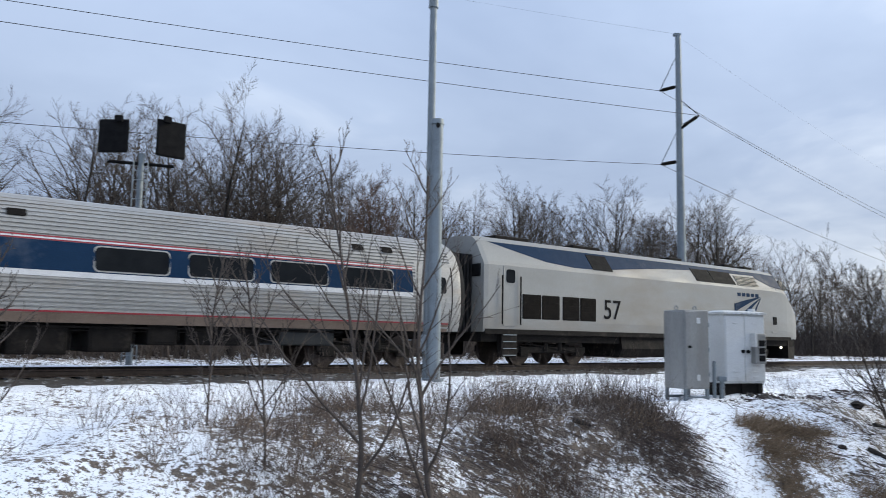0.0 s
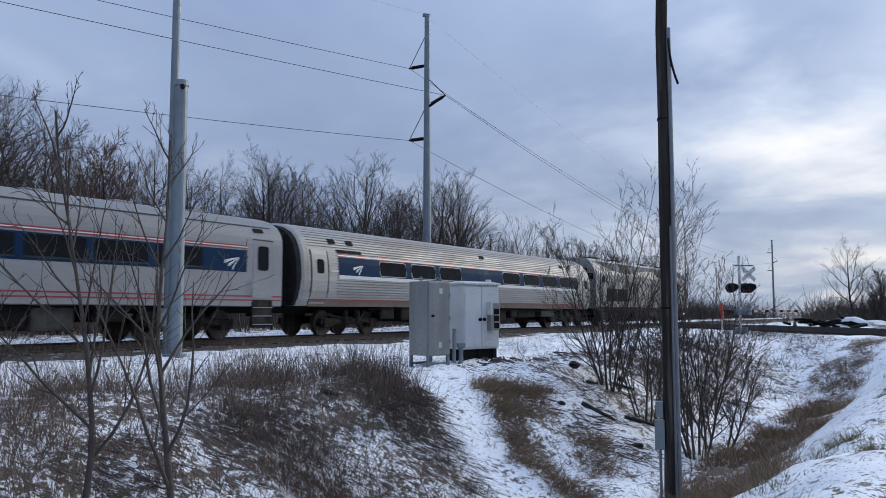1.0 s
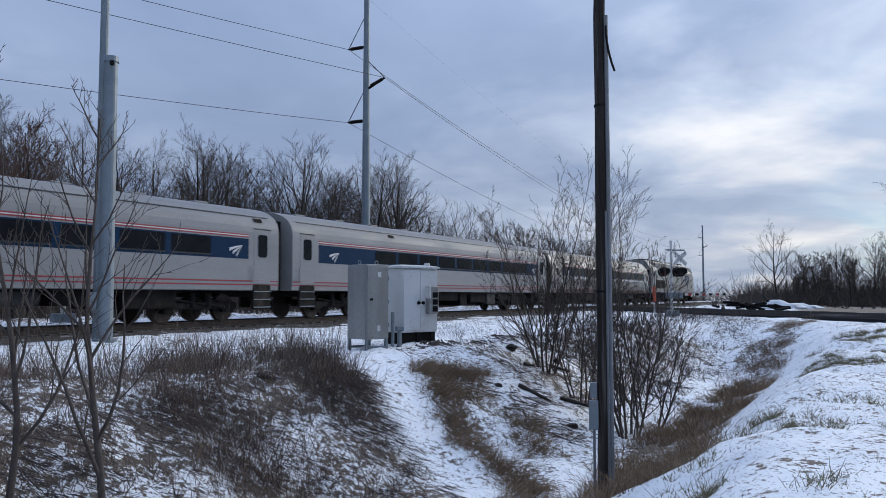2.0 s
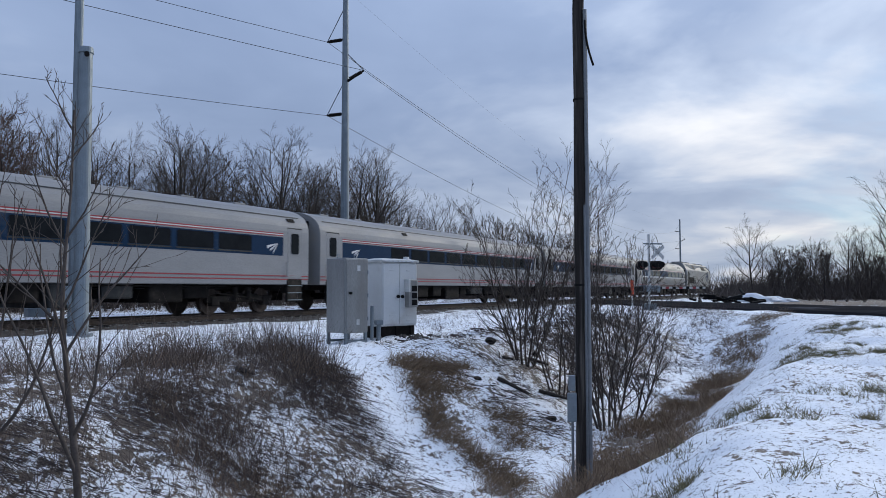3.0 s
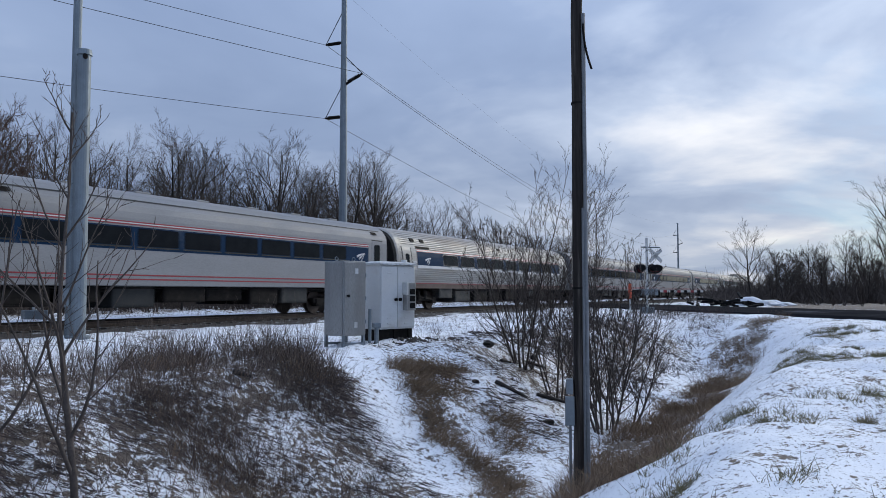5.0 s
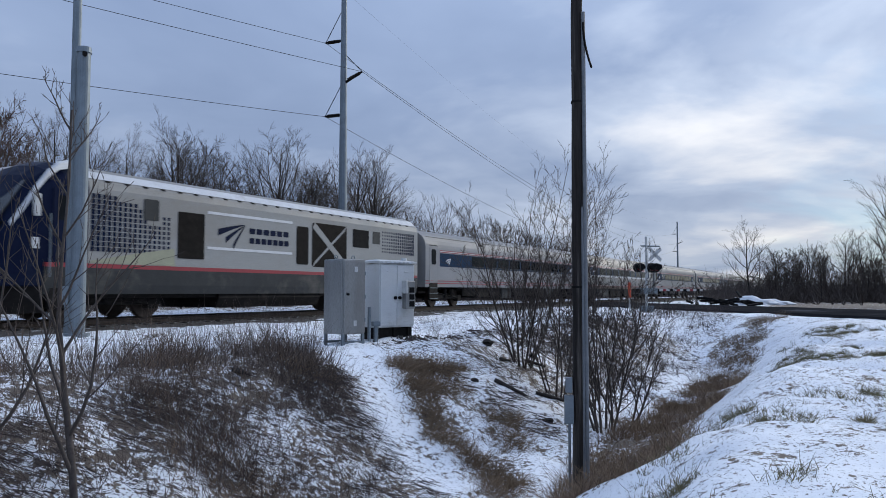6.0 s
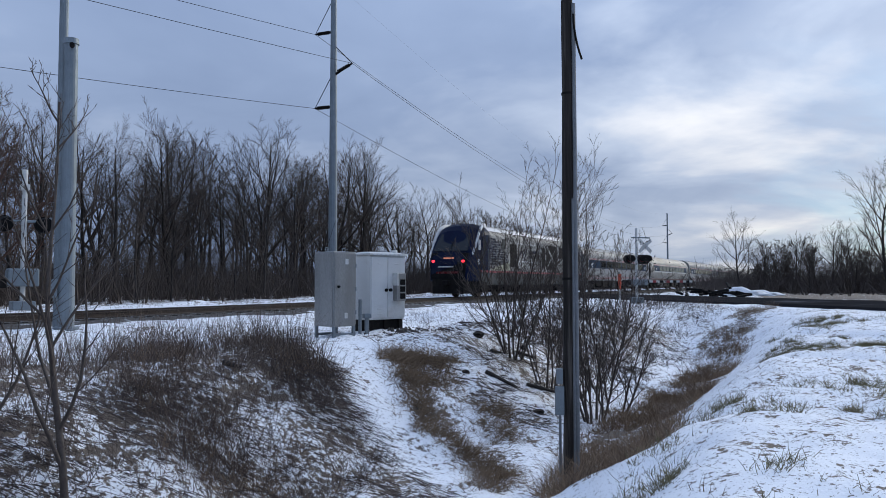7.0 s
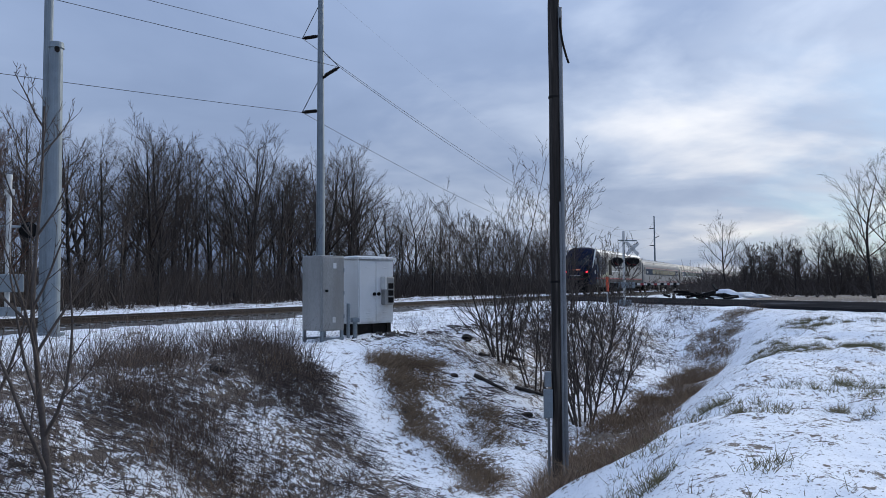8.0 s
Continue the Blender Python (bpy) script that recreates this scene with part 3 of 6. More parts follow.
def rounded_coach(name, label, front, windows, seed):
    """Tube-shaped fluted steel coach; front: its leading end's distance behind the locomotive."""
    car = thing(name, on(-front, CENTRE), label, "railway coach", "coaches of the train")
    # fluted shell: ribs all round but at the window band
    half = []
    z = 1.08
    while z < 3.82:
        for dz, d in ((0.0, -0.030), (0.022, -0.030), (0.036, 0.0), (0.086, 0.0)):
            half.append((AM_SIDE(z + dz) + d, z + dz))
        z += 0.10
    half += [(0.62, 3.93), (0.3, 4.0), (0.0, 4.03)]
    part("body", extrusion(mirrored(half), L0 + 0.55, L1 - 0.55), STEEL, car)
    # tapered smooth ends
    for a, b in ((L1 - 0.55, L1), (L0 + 0.55, L0)):
        ring = mirrored(AM_HALF)
        part("end_cap", loft([[(a, y, z) for y, z in ring], [((a + b) / 2, y * 0.985, z - 0.01 * (z > 3)) for y, z in ring], [(b, y * 0.93, z if z < 2 else z - 0.07 * (z - 2)) for y, z in ring]]), STEEL, car)
        part("end_frame", loft([[(b - 0.16 * (1 if b > a else -1), y * 0.962, 0.02 + (z if z < 2 else z - 0.045 * (z - 2))) for y, z in ring], [(b + 0.03 * (1 if b > a else -1), y * 0.935, z if z < 2 else z - 0.065 * (z - 2)) for y, z in ring]]), RUBBER, car, "black end frame")
    for s in (-1, 1):
        zs = [2.20, 2.42, 2.64, 2.86]
        part("window_band", strip(L0 + 2.05, L1 - 2.05, zs, AM_SIDE, s, 0.006), BLUE, car, "dark blue window band")
        part("white_stripe", strip(L0 + 2.05, L1 - 2.05, [2.07, 2.198], AM_SIDE, s, 0.010), WHITE, car)
        part("red_stripe", strip(L0 + 2.05, L1 - 2.05, [2.865, 2.895], AM_SIDE, s, 0.008), RED, car)
        part("white_stripe", strip(L0 + 2.05, L1 - 2.05, [2.898, 2.935], AM_SIDE, s, 0.007), WHITE, car)
        part("red_stripe", strip(L0 + 2.05, L1 - 2.05, [2.938, 2.972], AM_SIDE, s, 0.008), RED, car)
        part("red_stripe", strip(L0 + 0.6, L1 - 0.6, [1.285, 1.325], AM_SIDE, s, 0.009), RED, car)
        part("side_sill", strip(L0 + 0.6, L1 - 0.6, [1.06, 1.17, 1.28], AM_SIDE, s, 0.014), SILL, car)
        for x in windows:
            w = part("window", on_side(rounded(x, x + 1.68, 2.26, 2.80, 0.10), AM_SIDE, s, 0.016, 0.04), WINDOW, car, "long dark tinted window with rounded corners")
            rim = rounded(x - 0.035, x + 1.715, 2.225, 2.835, 0.12)
            part("window_frame", on_side(rim, AM_SIDE, s, 0.011, 0.03), STEEL, w)
        for x in (L1 - 1.95, L0 + 0.45):
            part("door_surround", strip(x, x + 1.5, [1.10, 1.5, 1.95, 2.4, 2.8, 3.12], AM_SIDE, s, 0.004), STEEL, car)
            dx = x + (0.55 if x > -12 else 0.18)
            door = part("door", strip(dx, dx + 0.80, [1.16, 1.6, 1.95, 2.3, 2.65, 2.9, 3.05], AM_SIDE, s, 0.022), STEEL, car, "stainless steel boarding door")
            part("door_window", on_side(rounded(dx + 0.24, dx + 0.60, 2.22, 2.72, 0.09), AM_SIDE, s, 0.030, 0.04), WINDOW, door)
            for xx in (dx - 0.05, dx + 0.83):
                part("door_gasket", strip(xx, xx + 0.03, [1.16, 1.6, 1.95, 2.3, 2.65, 2.9, 3.05], AM_SIDE, s, 0.018), RUBBER, door)
        for x in (-22.5,):
            emblem(car, x, 2.47, 0.55, AM_SIDE, s, WHITE)
        for x0 in (-24.0,):
            for k in range(3):
                part("lettering", on_side(rounded(x0 + 0.02 + k * 0.13, x0 + 0.1 + k * 0.13, 2.3, 2.37, 0.01), AM_SIDE, s, 0.014, 0.02), WHITE, car)
        for x in (-23.9, -22.9, -3.4, -4.4):
            part("roof_vent", on_side(rounded(x, x + 0.36, 3.34, 3.52, 0.03), AM_SIDE, s, 0.03, 0.05), GRILLE, car)
        part("vent_grille", on_side(rounded(-23.6, -22.2, 3.02, 3.13, 0.03), AM_SIDE, s, 0.02, 0.05), GRILLE, car)
        part("roof_vent", on_side(rounded(-13.2, -12.8, 3.38, 3.54, 0.03), AM_SIDE, s, 0.03, 0.05), GRILLE, car)
    underbody(car, L0, L1, seed)
    for x in (L0 + 3.3, L1 - 3.3):
        make_truck(car, x)
    bellows(car, L1, -0.01)
    bellows(car, -25.99, L0)
    return car


H_HALF = [(1.46, 1.04), (1.50, 1.06), (1.52, 1.4), (1.52, 3.06), (1.50, 3.24), (1.44, 3.43), (1.28, 3.65), (1.0, 3.83), (0.62, 3.96), (0.26, 4.03), (0.0, 4.04)]
H_SIDE = side_of(H_HALF[1:])


def flat_coach(name, label, front, panel_at, seed, windows):
    """Slab-sided silver coach with a blue window band."""
    car = thing(name, on(-front, CENTRE), label, "railway coach", "coaches of the train")
    part("body", extrusion(mirrored(H_HALF), L0, L1), SILVER, car)
    for s in (-1, 1):
        part("window_band", strip(L0 + 1.55, L1 - 1.55, [2.12, 2.81], H_SIDE, s, 0.006), BLUE, car, "dark blue window band")
        for z0, z1, m in ((2.855, 2.89, RED), (2.895, 2.925, WHITE), (2.93, 2.965, RED), (1.22, 1.26, RED), (1.345, 1.385, RED)):
            part("red_stripe" if m is RED else "white_stripe", strip(L0 + (1.55 if z0 > 2 else 0.02), L1 - (1.55 if z0 > 2 else 0.02), [z0, z1], H_SIDE, s, 0.008), m, car)
        part("roof_rail", strip(L0 + 0.4, L1 - 0.4, [3.60, 3.635], side_of(H_HALF), s, 0.02), CHARCOAL, car)
        for i, x in enumerate(windows):
            if panel_at is not None and i == panel_at:
                p = part("window_panel", on_side(rounded(x, x + 1.35, 2.28, 2.76, 0.05), H_SIDE, s, 0.018, 0.03), LOCO_GREY, car, "plain pale grey panel in place of a window")
                if s < 0:
                    lettering("2", 0.2, pose(x + 1.08, s * 1.542, 2.36, 90, 0, 0), CHARCOAL, p, "number")
                continue
            w = part("window", on_side(rounded(x, x + 1.62, 2.24, 2.77, 0.06), H_SIDE, s, 0.014, 0.03), WINDOW, car, "dark tinted window")
            part("window_sill", on_side(rounded(x - 0.02, x + 1.64, 2.185, 2.225, 0.01), H_SIDE, s, 0.022, 0.03), CHARCOAL, w)
            part("mullion", on_side(rounded(x + 1.66, x + 1.80, 2.16, 2.79, 0.02), H_SIDE, s, 0.010, 0.03), BLUE, w)
        for x in (L1 - 1.32, L0 + 0.40):
            part("door_recess", on_side(rounded(x, x + 0.92, 1.06, 3.20, 0.05), H_SIDE, s, 0.004, 0.02), CHARCOAL, car)
            door = part("door", on_side(rounded(x + 0.05, x + 0.87, 1.30, 3.15, 0.05), H_SIDE, s, 0.012, 0.03), SILVER, car, "silver boarding door with a tall window")
            part("door_window", on_side(rounded(x + 0.24, x + 0.70, 2.2, 2.98, 0.10), H_SIDE, s, 0.020, 0.03), WINDOW, door)
            bm = box(x + 0.03, x + 0.90, s * 1.47 - 0.05, s * 1.47 + 0.05, 0.40, 1.26, 0.01)
            part("boarding_steps", bm, DARK, car)
            bm = bmesh.new()
            for k in range(3):
                add_box(bm, x + 0.05, x + 0.88, s * 1.50 - 0.06, s * 1.50 + 0.06, 0.45 + k * 0.27, 0.48 + k * 0.27)
            part("step_tread", bm, GALV, car)
            part("grab_handle", rod((x - 0.06, s * 1.57, 1.35), (x - 0.06, s * 1.57, 1.9), 0.018, n=6), STEEL, car)
        for x in (-2.55, -23.1):
            emblem(car, x, 2.43, 0.58, H_SIDE, s, WHITE)
        for x in (-1.6, -19.0):
            part("roof_vent", on_side(rounded(x, x + 0.42, 3.42, 3.55, 0.03), side_of(H_HALF), s, 0.03, 0.05), GRILLE, car)
    for k in range(9):
        part("roof_hatch", box(L0 + 1.5 + k * 2.6, L0 + 2.1 + k * 2.6, -0.4, 0.4, 3.98, 4.07, 0.02), SILVER, car)
    underbody(car, L0, L1, seed)
    for x in (L0 + 3.3, L1 - 3.3):
        make_truck(car, x)
    bellows(car, L1, -0.01)
    bellows(car, -25.99, L0)
    return car


P_HALF = [(1.44, 1.10), (1.50, 1.14), (1.53, 1.5), (1.53, 3.28), (1.48, 3.40), (1.08, 4.10), (0.90, 4.25), (0.0, 4.32)]
P_SIDE = side_of(P_HALF)


def streamlined_locomotive():
    car = thing("locomotive", on(0, CENTRE), "grey and blue streamlined diesel locomotive, grimy, numbered 57", "locomotive", "locomotives of the train")
    ring = mirrored(P_HALF)

    def at(x, wide, top, low=0.0):
        out = []
        for y, z in ring:
            f = (z - 1.1) / (4.32 - 1.1)
            out.append((x, y * wide, 1.1 + low + f * (top - 1.1 - low)))
        return out
    part("body", loft([at(0.42, 0.985, 4.30), at(0.6, 1, 4.32), at(17.9, 1, 4.32), at(18.9, 0.99, 4.26), at(19.3, 0.98, 4.08), at(19.95, 0.93, 3.35), at(20.4, 0.86, 2.85), at(20.75, 0.76, 2.55), at(20.95, 0.62, 2.2)]), LOCO_GREY, car)
    for s in (-1, 1):
        swoosh = [(0.9, 4.08), (2.2, 3.80), (3.4, 3.55), (4.8, 3.44), (6.2, 3.46), (8.0, 3.62), (10.0, 3.78), (13.0, 3.90), (17.9, 3.95), (17.9, 4.09)]
        part("blue_swoosh", on_side(swoosh, P_SIDE, s, 0.008, 0.03), BLUE, car, "sweeping dark blue stripe under the roof")
        part("blue_swoosh", on_side([(17.0, 3.82), (18.0, 3.50), (18.9, 3.42), (18.9, 4.05), (17.0, 4.09)], P_SIDE, s, 0.010, 0.03), BLUE, car)
        for x0, x1 in ((2.12, 3.0), (3.04, 3.9), (4.06, 4.92), (4.96, 5.80)):
            g = part("side_grille", on_side(rounded(x0, x1, 1.56, 2.38, 0.03), P_SIDE, s, 0.010, 0.04), GRILLE, car, "dark brown louvred grille")
            bm = bmesh.new()
            for k in range(9):
                z = 1.62 + k * 0.085
                add_box(bm, x0 + 0.04, x1 - 0.04, s * 1.548 - 0.012, s * 1.548 + 0.012, z, z + 0.028)
            part("louvre", bm, GRILLE, g)
        for x0, x1, z0, z1 in ((5.75, 6.75, 3.44, 4.02), (12.2, 13.35, 3.42, 3.95), (13.5, 15.0, 3.42, 3.95)):
            part("roof_grille", on_side([(x0, z0), (x1 + 0.1, z0), (x1, z1), (x0 - 0.1, z1)], P_SIDE, s, 0.022, 0.04), BLACK, car)
        bm = bmesh.new()
        for k in range(7):
            z = 3.42 + k * 0.065
            for c in (on_side([(15.25, z), (16.95, z), (16.95, z + 0.03), (15.25, z + 0.03)], P_SIDE, s, 0.03, 0.04),):
                me = bpy.data.meshes.new("tmp")
                c.to_mesh(me)
                c.free()
                bm.from_mesh(me)
                bpy.data.meshes.remove(me)
        part("vent_slat", bm, CHARCOAL, car)
        d = part("equipment_door", on_side(rounded(1.26, 1.88, 1.30, 3.30, 0.06), P_SIDE, s, 0.015, 0.04), LOCO_GREY, car)
        part("door_window", on_side(rounded(1.38, 1.76, 2.72, 3.16, 0.08), P_SIDE, s, 0.025, 0.04), WINDOW, d)
        for x in (1.16, 1.98):
            part("handrail", rod((x, s * 1.60, 1.35), (x, s * 1.60, 2.95), 0.025, n=8), DARK, car)
        part("steps", box(1.22, 1.92, s * 1.38 - 0.12, s * 1.38 + 0.12, 0.30, 1.12, 0.02), DARK, car)
        bm = bmesh.new()
        for k in range(4):
            add_box(bm, 1.28, 1.86, s * 1.48 - 0.05, s * 1.48 + 0.05, 0.34 + k * 0.22, 0.37 + k * 0.22)
        part("step_tread", bm, GALV, car)
        cab = part("cab_door", on_side(rounded(17.9, 18.42, 1.35, 3.45, 0.06), P_SIDE, s, 0.012, 0.04), LOCO_GREY, car)
        part("step_light", on_side(rounded(18.0, 18.3, 1.75, 2.1, 0.02), P_SIDE, s, 0.02, 0.03), BLACK, cab)
        part("cab_window", prism([(18.95, 3.40), (19.65, 3.40), (19.4, 3.82), (18.95, 3.82)], lambda a, b, dd: (a, s * (1.50 - (b - 3.3) * 0.42 - 0.10 * max(0, a - 19) - dd), b), 0.08), WINDOW, car)
        emblem(car, 15.9, 2.45, 2.1, P_SIDE, s, BLUE)
        for k in range(5):
            part("lettering", on_side(rounded(15.1 + k * 0.36, 15.36 + k * 0.36, 2.93, 3.08, 0.02), P_SIDE, s, 0.010, 0.02), BLUE, car)
    lettering("57", 1.0, pose(6.2, -1.545, 1.68, 90, 0, 0), BLACK, car, "number")
    lettering("57", 0.32, pose(0.41, -0.6, 3.3, 90, 0, -90), BLACK, car, "number")
    part("windscreen", prism([(-1.05, 3.42), (1.05, 3.42), (0.9, 3.95), (-0.9, 3.95)], lambda a, b, d: (19.92 - (b - 3.4) * 0.98 + 0.04 - d, a, b), 0.06), WINDOW, car)
    part("rear_door", box(0.36, 0.44, -0.4, 0.4, 1.25, 3.2, 0.02), LOCO_GREY, car)
    for s in (-1, 1):
        part("rear_grille", box(0.37, 0.44, s * 1.15 - 0.2, s * 1.15 + 0.2, 2.9, 3.3, 0.02), BLACK, car)
    for x, w in ((1.7, 1.6), (5.6, 1.5), (11.5, 0.9), (15.6, 0.8), (17.2, 0.7)):
        part("roof_hood", box(x, x + w, -0.62, 0.62, 4.28, 4.42, 0.04), DARK, car)
    part("underframe", box(0.5, 20.3, -1.30, 1.30, 0.78, 1.12, 0.03), DARK, car)
    part("sill_grime", extrusion([(-1.50, 1.04), (1.50, 1.04), (1.515, 1.20), (-1.515, 1.20)], 0.5, 19.6), DARK, car)
    part("fuel_tank", extrusion([(-1.35, 1.05), (-1.42, 0.6), (-1.25, 0.28), (1.25, 0.28), (1.42, 0.6), (1.35, 1.05)], 7.4, 13.6), DARK, car)
    part("pilot", loft([[(19.6, -1.35, 0.2), (19.6, 1.35, 0.2), (19.6, 1.35, 1.1), (19.6, -1.35, 1.1)], [(20.9, -0.95, 0.18), (20.9, 0.95, 0.18), (20.95, 0.95, 1.12), (20.95, -0.95, 1.12)]]), DARK, car)
    part("marker_lamp", rod((18.9, -1.36, 0.72), (18.9, -1.40, 0.72), 0.05), WHITE_LAMP, car)
    for x in (4.0, 16.6):
        make_truck(car, x, 2.75, 0.51)
    bellows(car, 0.02, 0.4)
    return car


C_HALF = [(1.47, 0.95), (1.50, 1.0), (1.52, 1.6), (1.52, 3.74), (1.46, 3.94), (1.14, 4.26), (0.7, 4.41), (0.0, 4.46)]
C_SIDE = side_of(C_HALF)


def raked_locomotive():
    """The trailing locomotive; its cab is at the rear of the train."""
    car = thing("locomotive", on(-156, CENTRE), "silver and navy raked-nose diesel locomotive with red marker lamps", "locomotive", "locomotives of the train")
    E0, N = -0.45, -21.95
    ring = mirrored(C_HALF)

    def at(x, wide, top, base=0.95):
        return [(x, y * wide, base + (z - 0.95) / (4.46 - 0.95) * (top * 1.037 - base)) for y, z in ring]
    part("body", loft([at(E0, 1, 4.30), at(-19.3, 1, 4.30)]), LOCO_GREY, car)
    part("cab", loft([at(-19.3, 1, 4.31), at(-20.0, 1, 4.31), at(-20.4, 0.985, 4.15), at(-20.75, 0.965, 3.86), at(-21.1, 0.94, 3.40), at(-21.5, 0.90, 2.84), at(-21.72, 0.86, 2.52), at(-21.9, 0.80, 2.2, 1.0), at(-21.97, 0.76, 1.9, 1.05)]), NAVY, car, "navy blue raked cab")
    glass = [(-1.12, 2.72), (1.12, 2.72), (0.98, 3.78), (-0.98, 3.78)]
    part("windscreen", prism(glass, lambda a, b, d: (-21.60 + (b - 2.7) * 0.80 - 0.10 + d, a, b + 0.02), 0.06), WINDSCREEN, car, "wide raked windscreen")
    part("windscreen_pillar", prism([(-0.03, 2.70), (0.03, 2.70), (0.03, 3.80), (-0.03, 3.80)], lambda a, b, d: (-21.60 + (b - 2.7) * 0.80 - 0.12 + d, a, b + 0.02), 0.03), BLACK, car)
    for s in (-1, 1):
        # pale sweep from the roof's shoulder round the windscreen
        pts = [(-19.3, 1.20, 4.33), (-19.75, 1.26, 4.34), (-20.15, 1.32, 4.24), (-20.5, 1.36, 3.97), (-20.82, 1.38, 3.57), (-21.15, 1.38, 3.06), (-21.5, 1.34, 2.56)]
        bm = bmesh.new()
        prev = None
        for i, (x, y, z) in enumerate(pts):
            w = 0.14 - 0.012 * i
            cur = [bm.verts.new((x - 0.01, s * (y + dy), z + dz)) for dy, dz in ((0.0, w), (0.075, w * 0.5), (0.085, -w), (-0.06, -w * 0.6))]
            if prev:
                for k in range(4):
                    bm.faces.new((prev[k], prev[(k + 1) % 4], cur[(k + 1) % 4], cur[k]))
            else:
                bm.faces.new(cur)
            prev = cur
        bm.faces.new(prev[::-1])
        part("pale_sweep", bm, WHITE, car, "white sweep curving from roof to nose")
        lamp = part("tail_lamp", rod((-21.90, s * 0.98, 2.12), (-22.02, s * 0.98, 2.12), 0.075, n=12), RED_LAMP, car, "lit red tail lamp")
        part("lamp_housing", rod((-21.70, s * 0.98, 2.12), (-21.82, s * 0.98, 2.12), 0.14, n=12), BLACK, lamp)
        part("headlamp", rod((-21.86, s * 0.8, 1.25), (-21.98, s * 0.8, 1.25), 0.11, n=12), GALV, car)
        part("skirt", strip(-20.6, E0 - 0.05, [0.74, 1.0, 1.25, 1.48], C_SIDE, s, 0.010), CHARCOAL, car, "charcoal skirt below a red stripe")
        part("red_stripe", strip(-20.6, E0 - 0.05, [1.48, 1.60], C_SIDE, s, 0.014), RED, car)
        # sky light on the roof's shoulder, put in as a white band
        part("roof_edge", strip(-19.25, E0 - 0.1, [4.02, 4.10, 4.18, 4.25], C_SIDE, s, 0.02), WHITE, car)
        for k in range(26):
            x = -18.7 + k * 0.69
            part("roof_cleat", on_side(rounded(x, x + 0.16, 3.95, 4.01, 0.01), C_SIDE, s, 0.03, 0.04), GRILLE, car)
        part("radiator_panel", on_side(rounded(-16.0, -14.85, 1.87, 3.36, 0.05), C_SIDE, s, 0.014, 0.04), GRILLE, car, "brown louvred radiator panel")
        for z in (3.40, 2.22):
            part("white_stripe", strip(-14.7, -10.25, [z, z + 0.09], C_SIDE, s, 0.010), WHITE, car)
        emblem(car, -13.55, 2.85, 1.3, C_SIDE, s, NAVY)
        for row, z in ((6, 2.86), (7, 2.52)):
            for k in range(row):
                w = 2.25 / row
                part("lettering", on_side(rounded(-12.65 + k * w, -12.65 + k * w + w * 0.78, z, z + 0.2, 0.02), C_SIDE, s, 0.010, 0.02), NAVY, car)
        part("side_panel", on_side(rounded(-9.98, -9.24, 1.87, 3.34, 0.08), C_SIDE, s, 0.014, 0.04), GRILLE, car)
        xp = part("cross_panel", on_side(rounded(-9.0, -6.6, 1.80, 3.56, 0.12), C_SIDE, s, 0.012, 0.04), GRILLE, car, "dark panel behind an X-shaped brace")
        for a, b in ((1.9, 3.46), (3.46, 1.9)):
            part("cross_brace", prism([(-8.98, a - 0.11), (-8.84, a + 0.11), (-6.62, b + 0.11), (-6.76, b - 0.11)], lambda q, r, d: (q, s * (1.545 - d), r), 0.03), LOCO_GREY, xp)
        part("side_window", on_side(rounded(-6.12, -4.88, 2.72, 3.50, 0.05), C_SIDE, s, 0.014, 0.04), BLACK, car)
        part("hatch", on_side(rounded(-4.55, -3.95, 2.95, 3.50, 0.03), C_SIDE, s, 0.012, 0.04), CHARCOAL, car)
        part("hatch", on_side(rounded(-17.36, -16.79, 2.98, 3.62, 0.04), C_SIDE, s, 0.022, 0.04), CHARCOAL, car)
        # rows of dark square decals
        bm = bmesh.new()
        for i in range(16):
            for k in range(11):
                x, z = -19.15 + i * 0.185, 2.02 + k * 0.15
                if z > 3.66 - (i * 0.035) or (i > 10 and abs(x + 17.08) < 0.4 and z > 2.9):
                    continue
                w = 0.068 - 0.0014 * i
                add_box(bm, x - w, x + w, s * 1.522 - 0.006, s * 1.522 + 0.006, z - w, z + w)
        tagged(part("dot_pattern", bm, NAVY, car, "fading grid of navy squares"), kind="stuff")
        bm = bmesh.new()
        for i in range(15):
            for k in range(7):
                x, z = -3.7 + i * 0.2, 2.62 + k * 0.15
                w = 0.035 + 0.0022 * i
                add_box(bm, x - w, x + w, s * 1.522 - 0.006, s * 1.522 + 0.006, z - w, z + w)
        tagged(part("dot_pattern", bm, NAVY, car), kind="stuff")
        part("gold_sweep", on_side([(-19.2, 1.62), (-16.1, 1.62), (-16.15, 2.16), (-17.4, 1.98), (-19.2, 1.68)], C_SIDE, s, 0.011, 0.02), GOLD, car)
        door = part("cab_door", on_side(rounded(-20.4, -19.75, 1.72, 3.62, 0.06), C_SIDE, s, 0.012, 0.04), NAVY, car)
        part("door_window", on_side(rounded(-20.25, -19.9, 2.75, 3.42, 0.06), C_SIDE, s, 0.018, 0.03), WINDOW, door)
        for x in (-20.5, -19.62):
            part("handrail", rod((x, s * 1.58, 1.2), (x, s * 1.58, 2.9), 0.022, n=8), GALV, car)
        part("mirror", box(-20.98, -20.78, s * 1.53 - 0.05, s * 1.53 + 0.05, 2.80, 3.40, 0.03), SIGNAL_WHITE, car, "white upright wing mirror")
        part("cab_steps", box(-20.45, -19.7, s * 1.40 - 0.1, s * 1.40 + 0.1, 0.35, 0.95, 0.02), DARK, car)
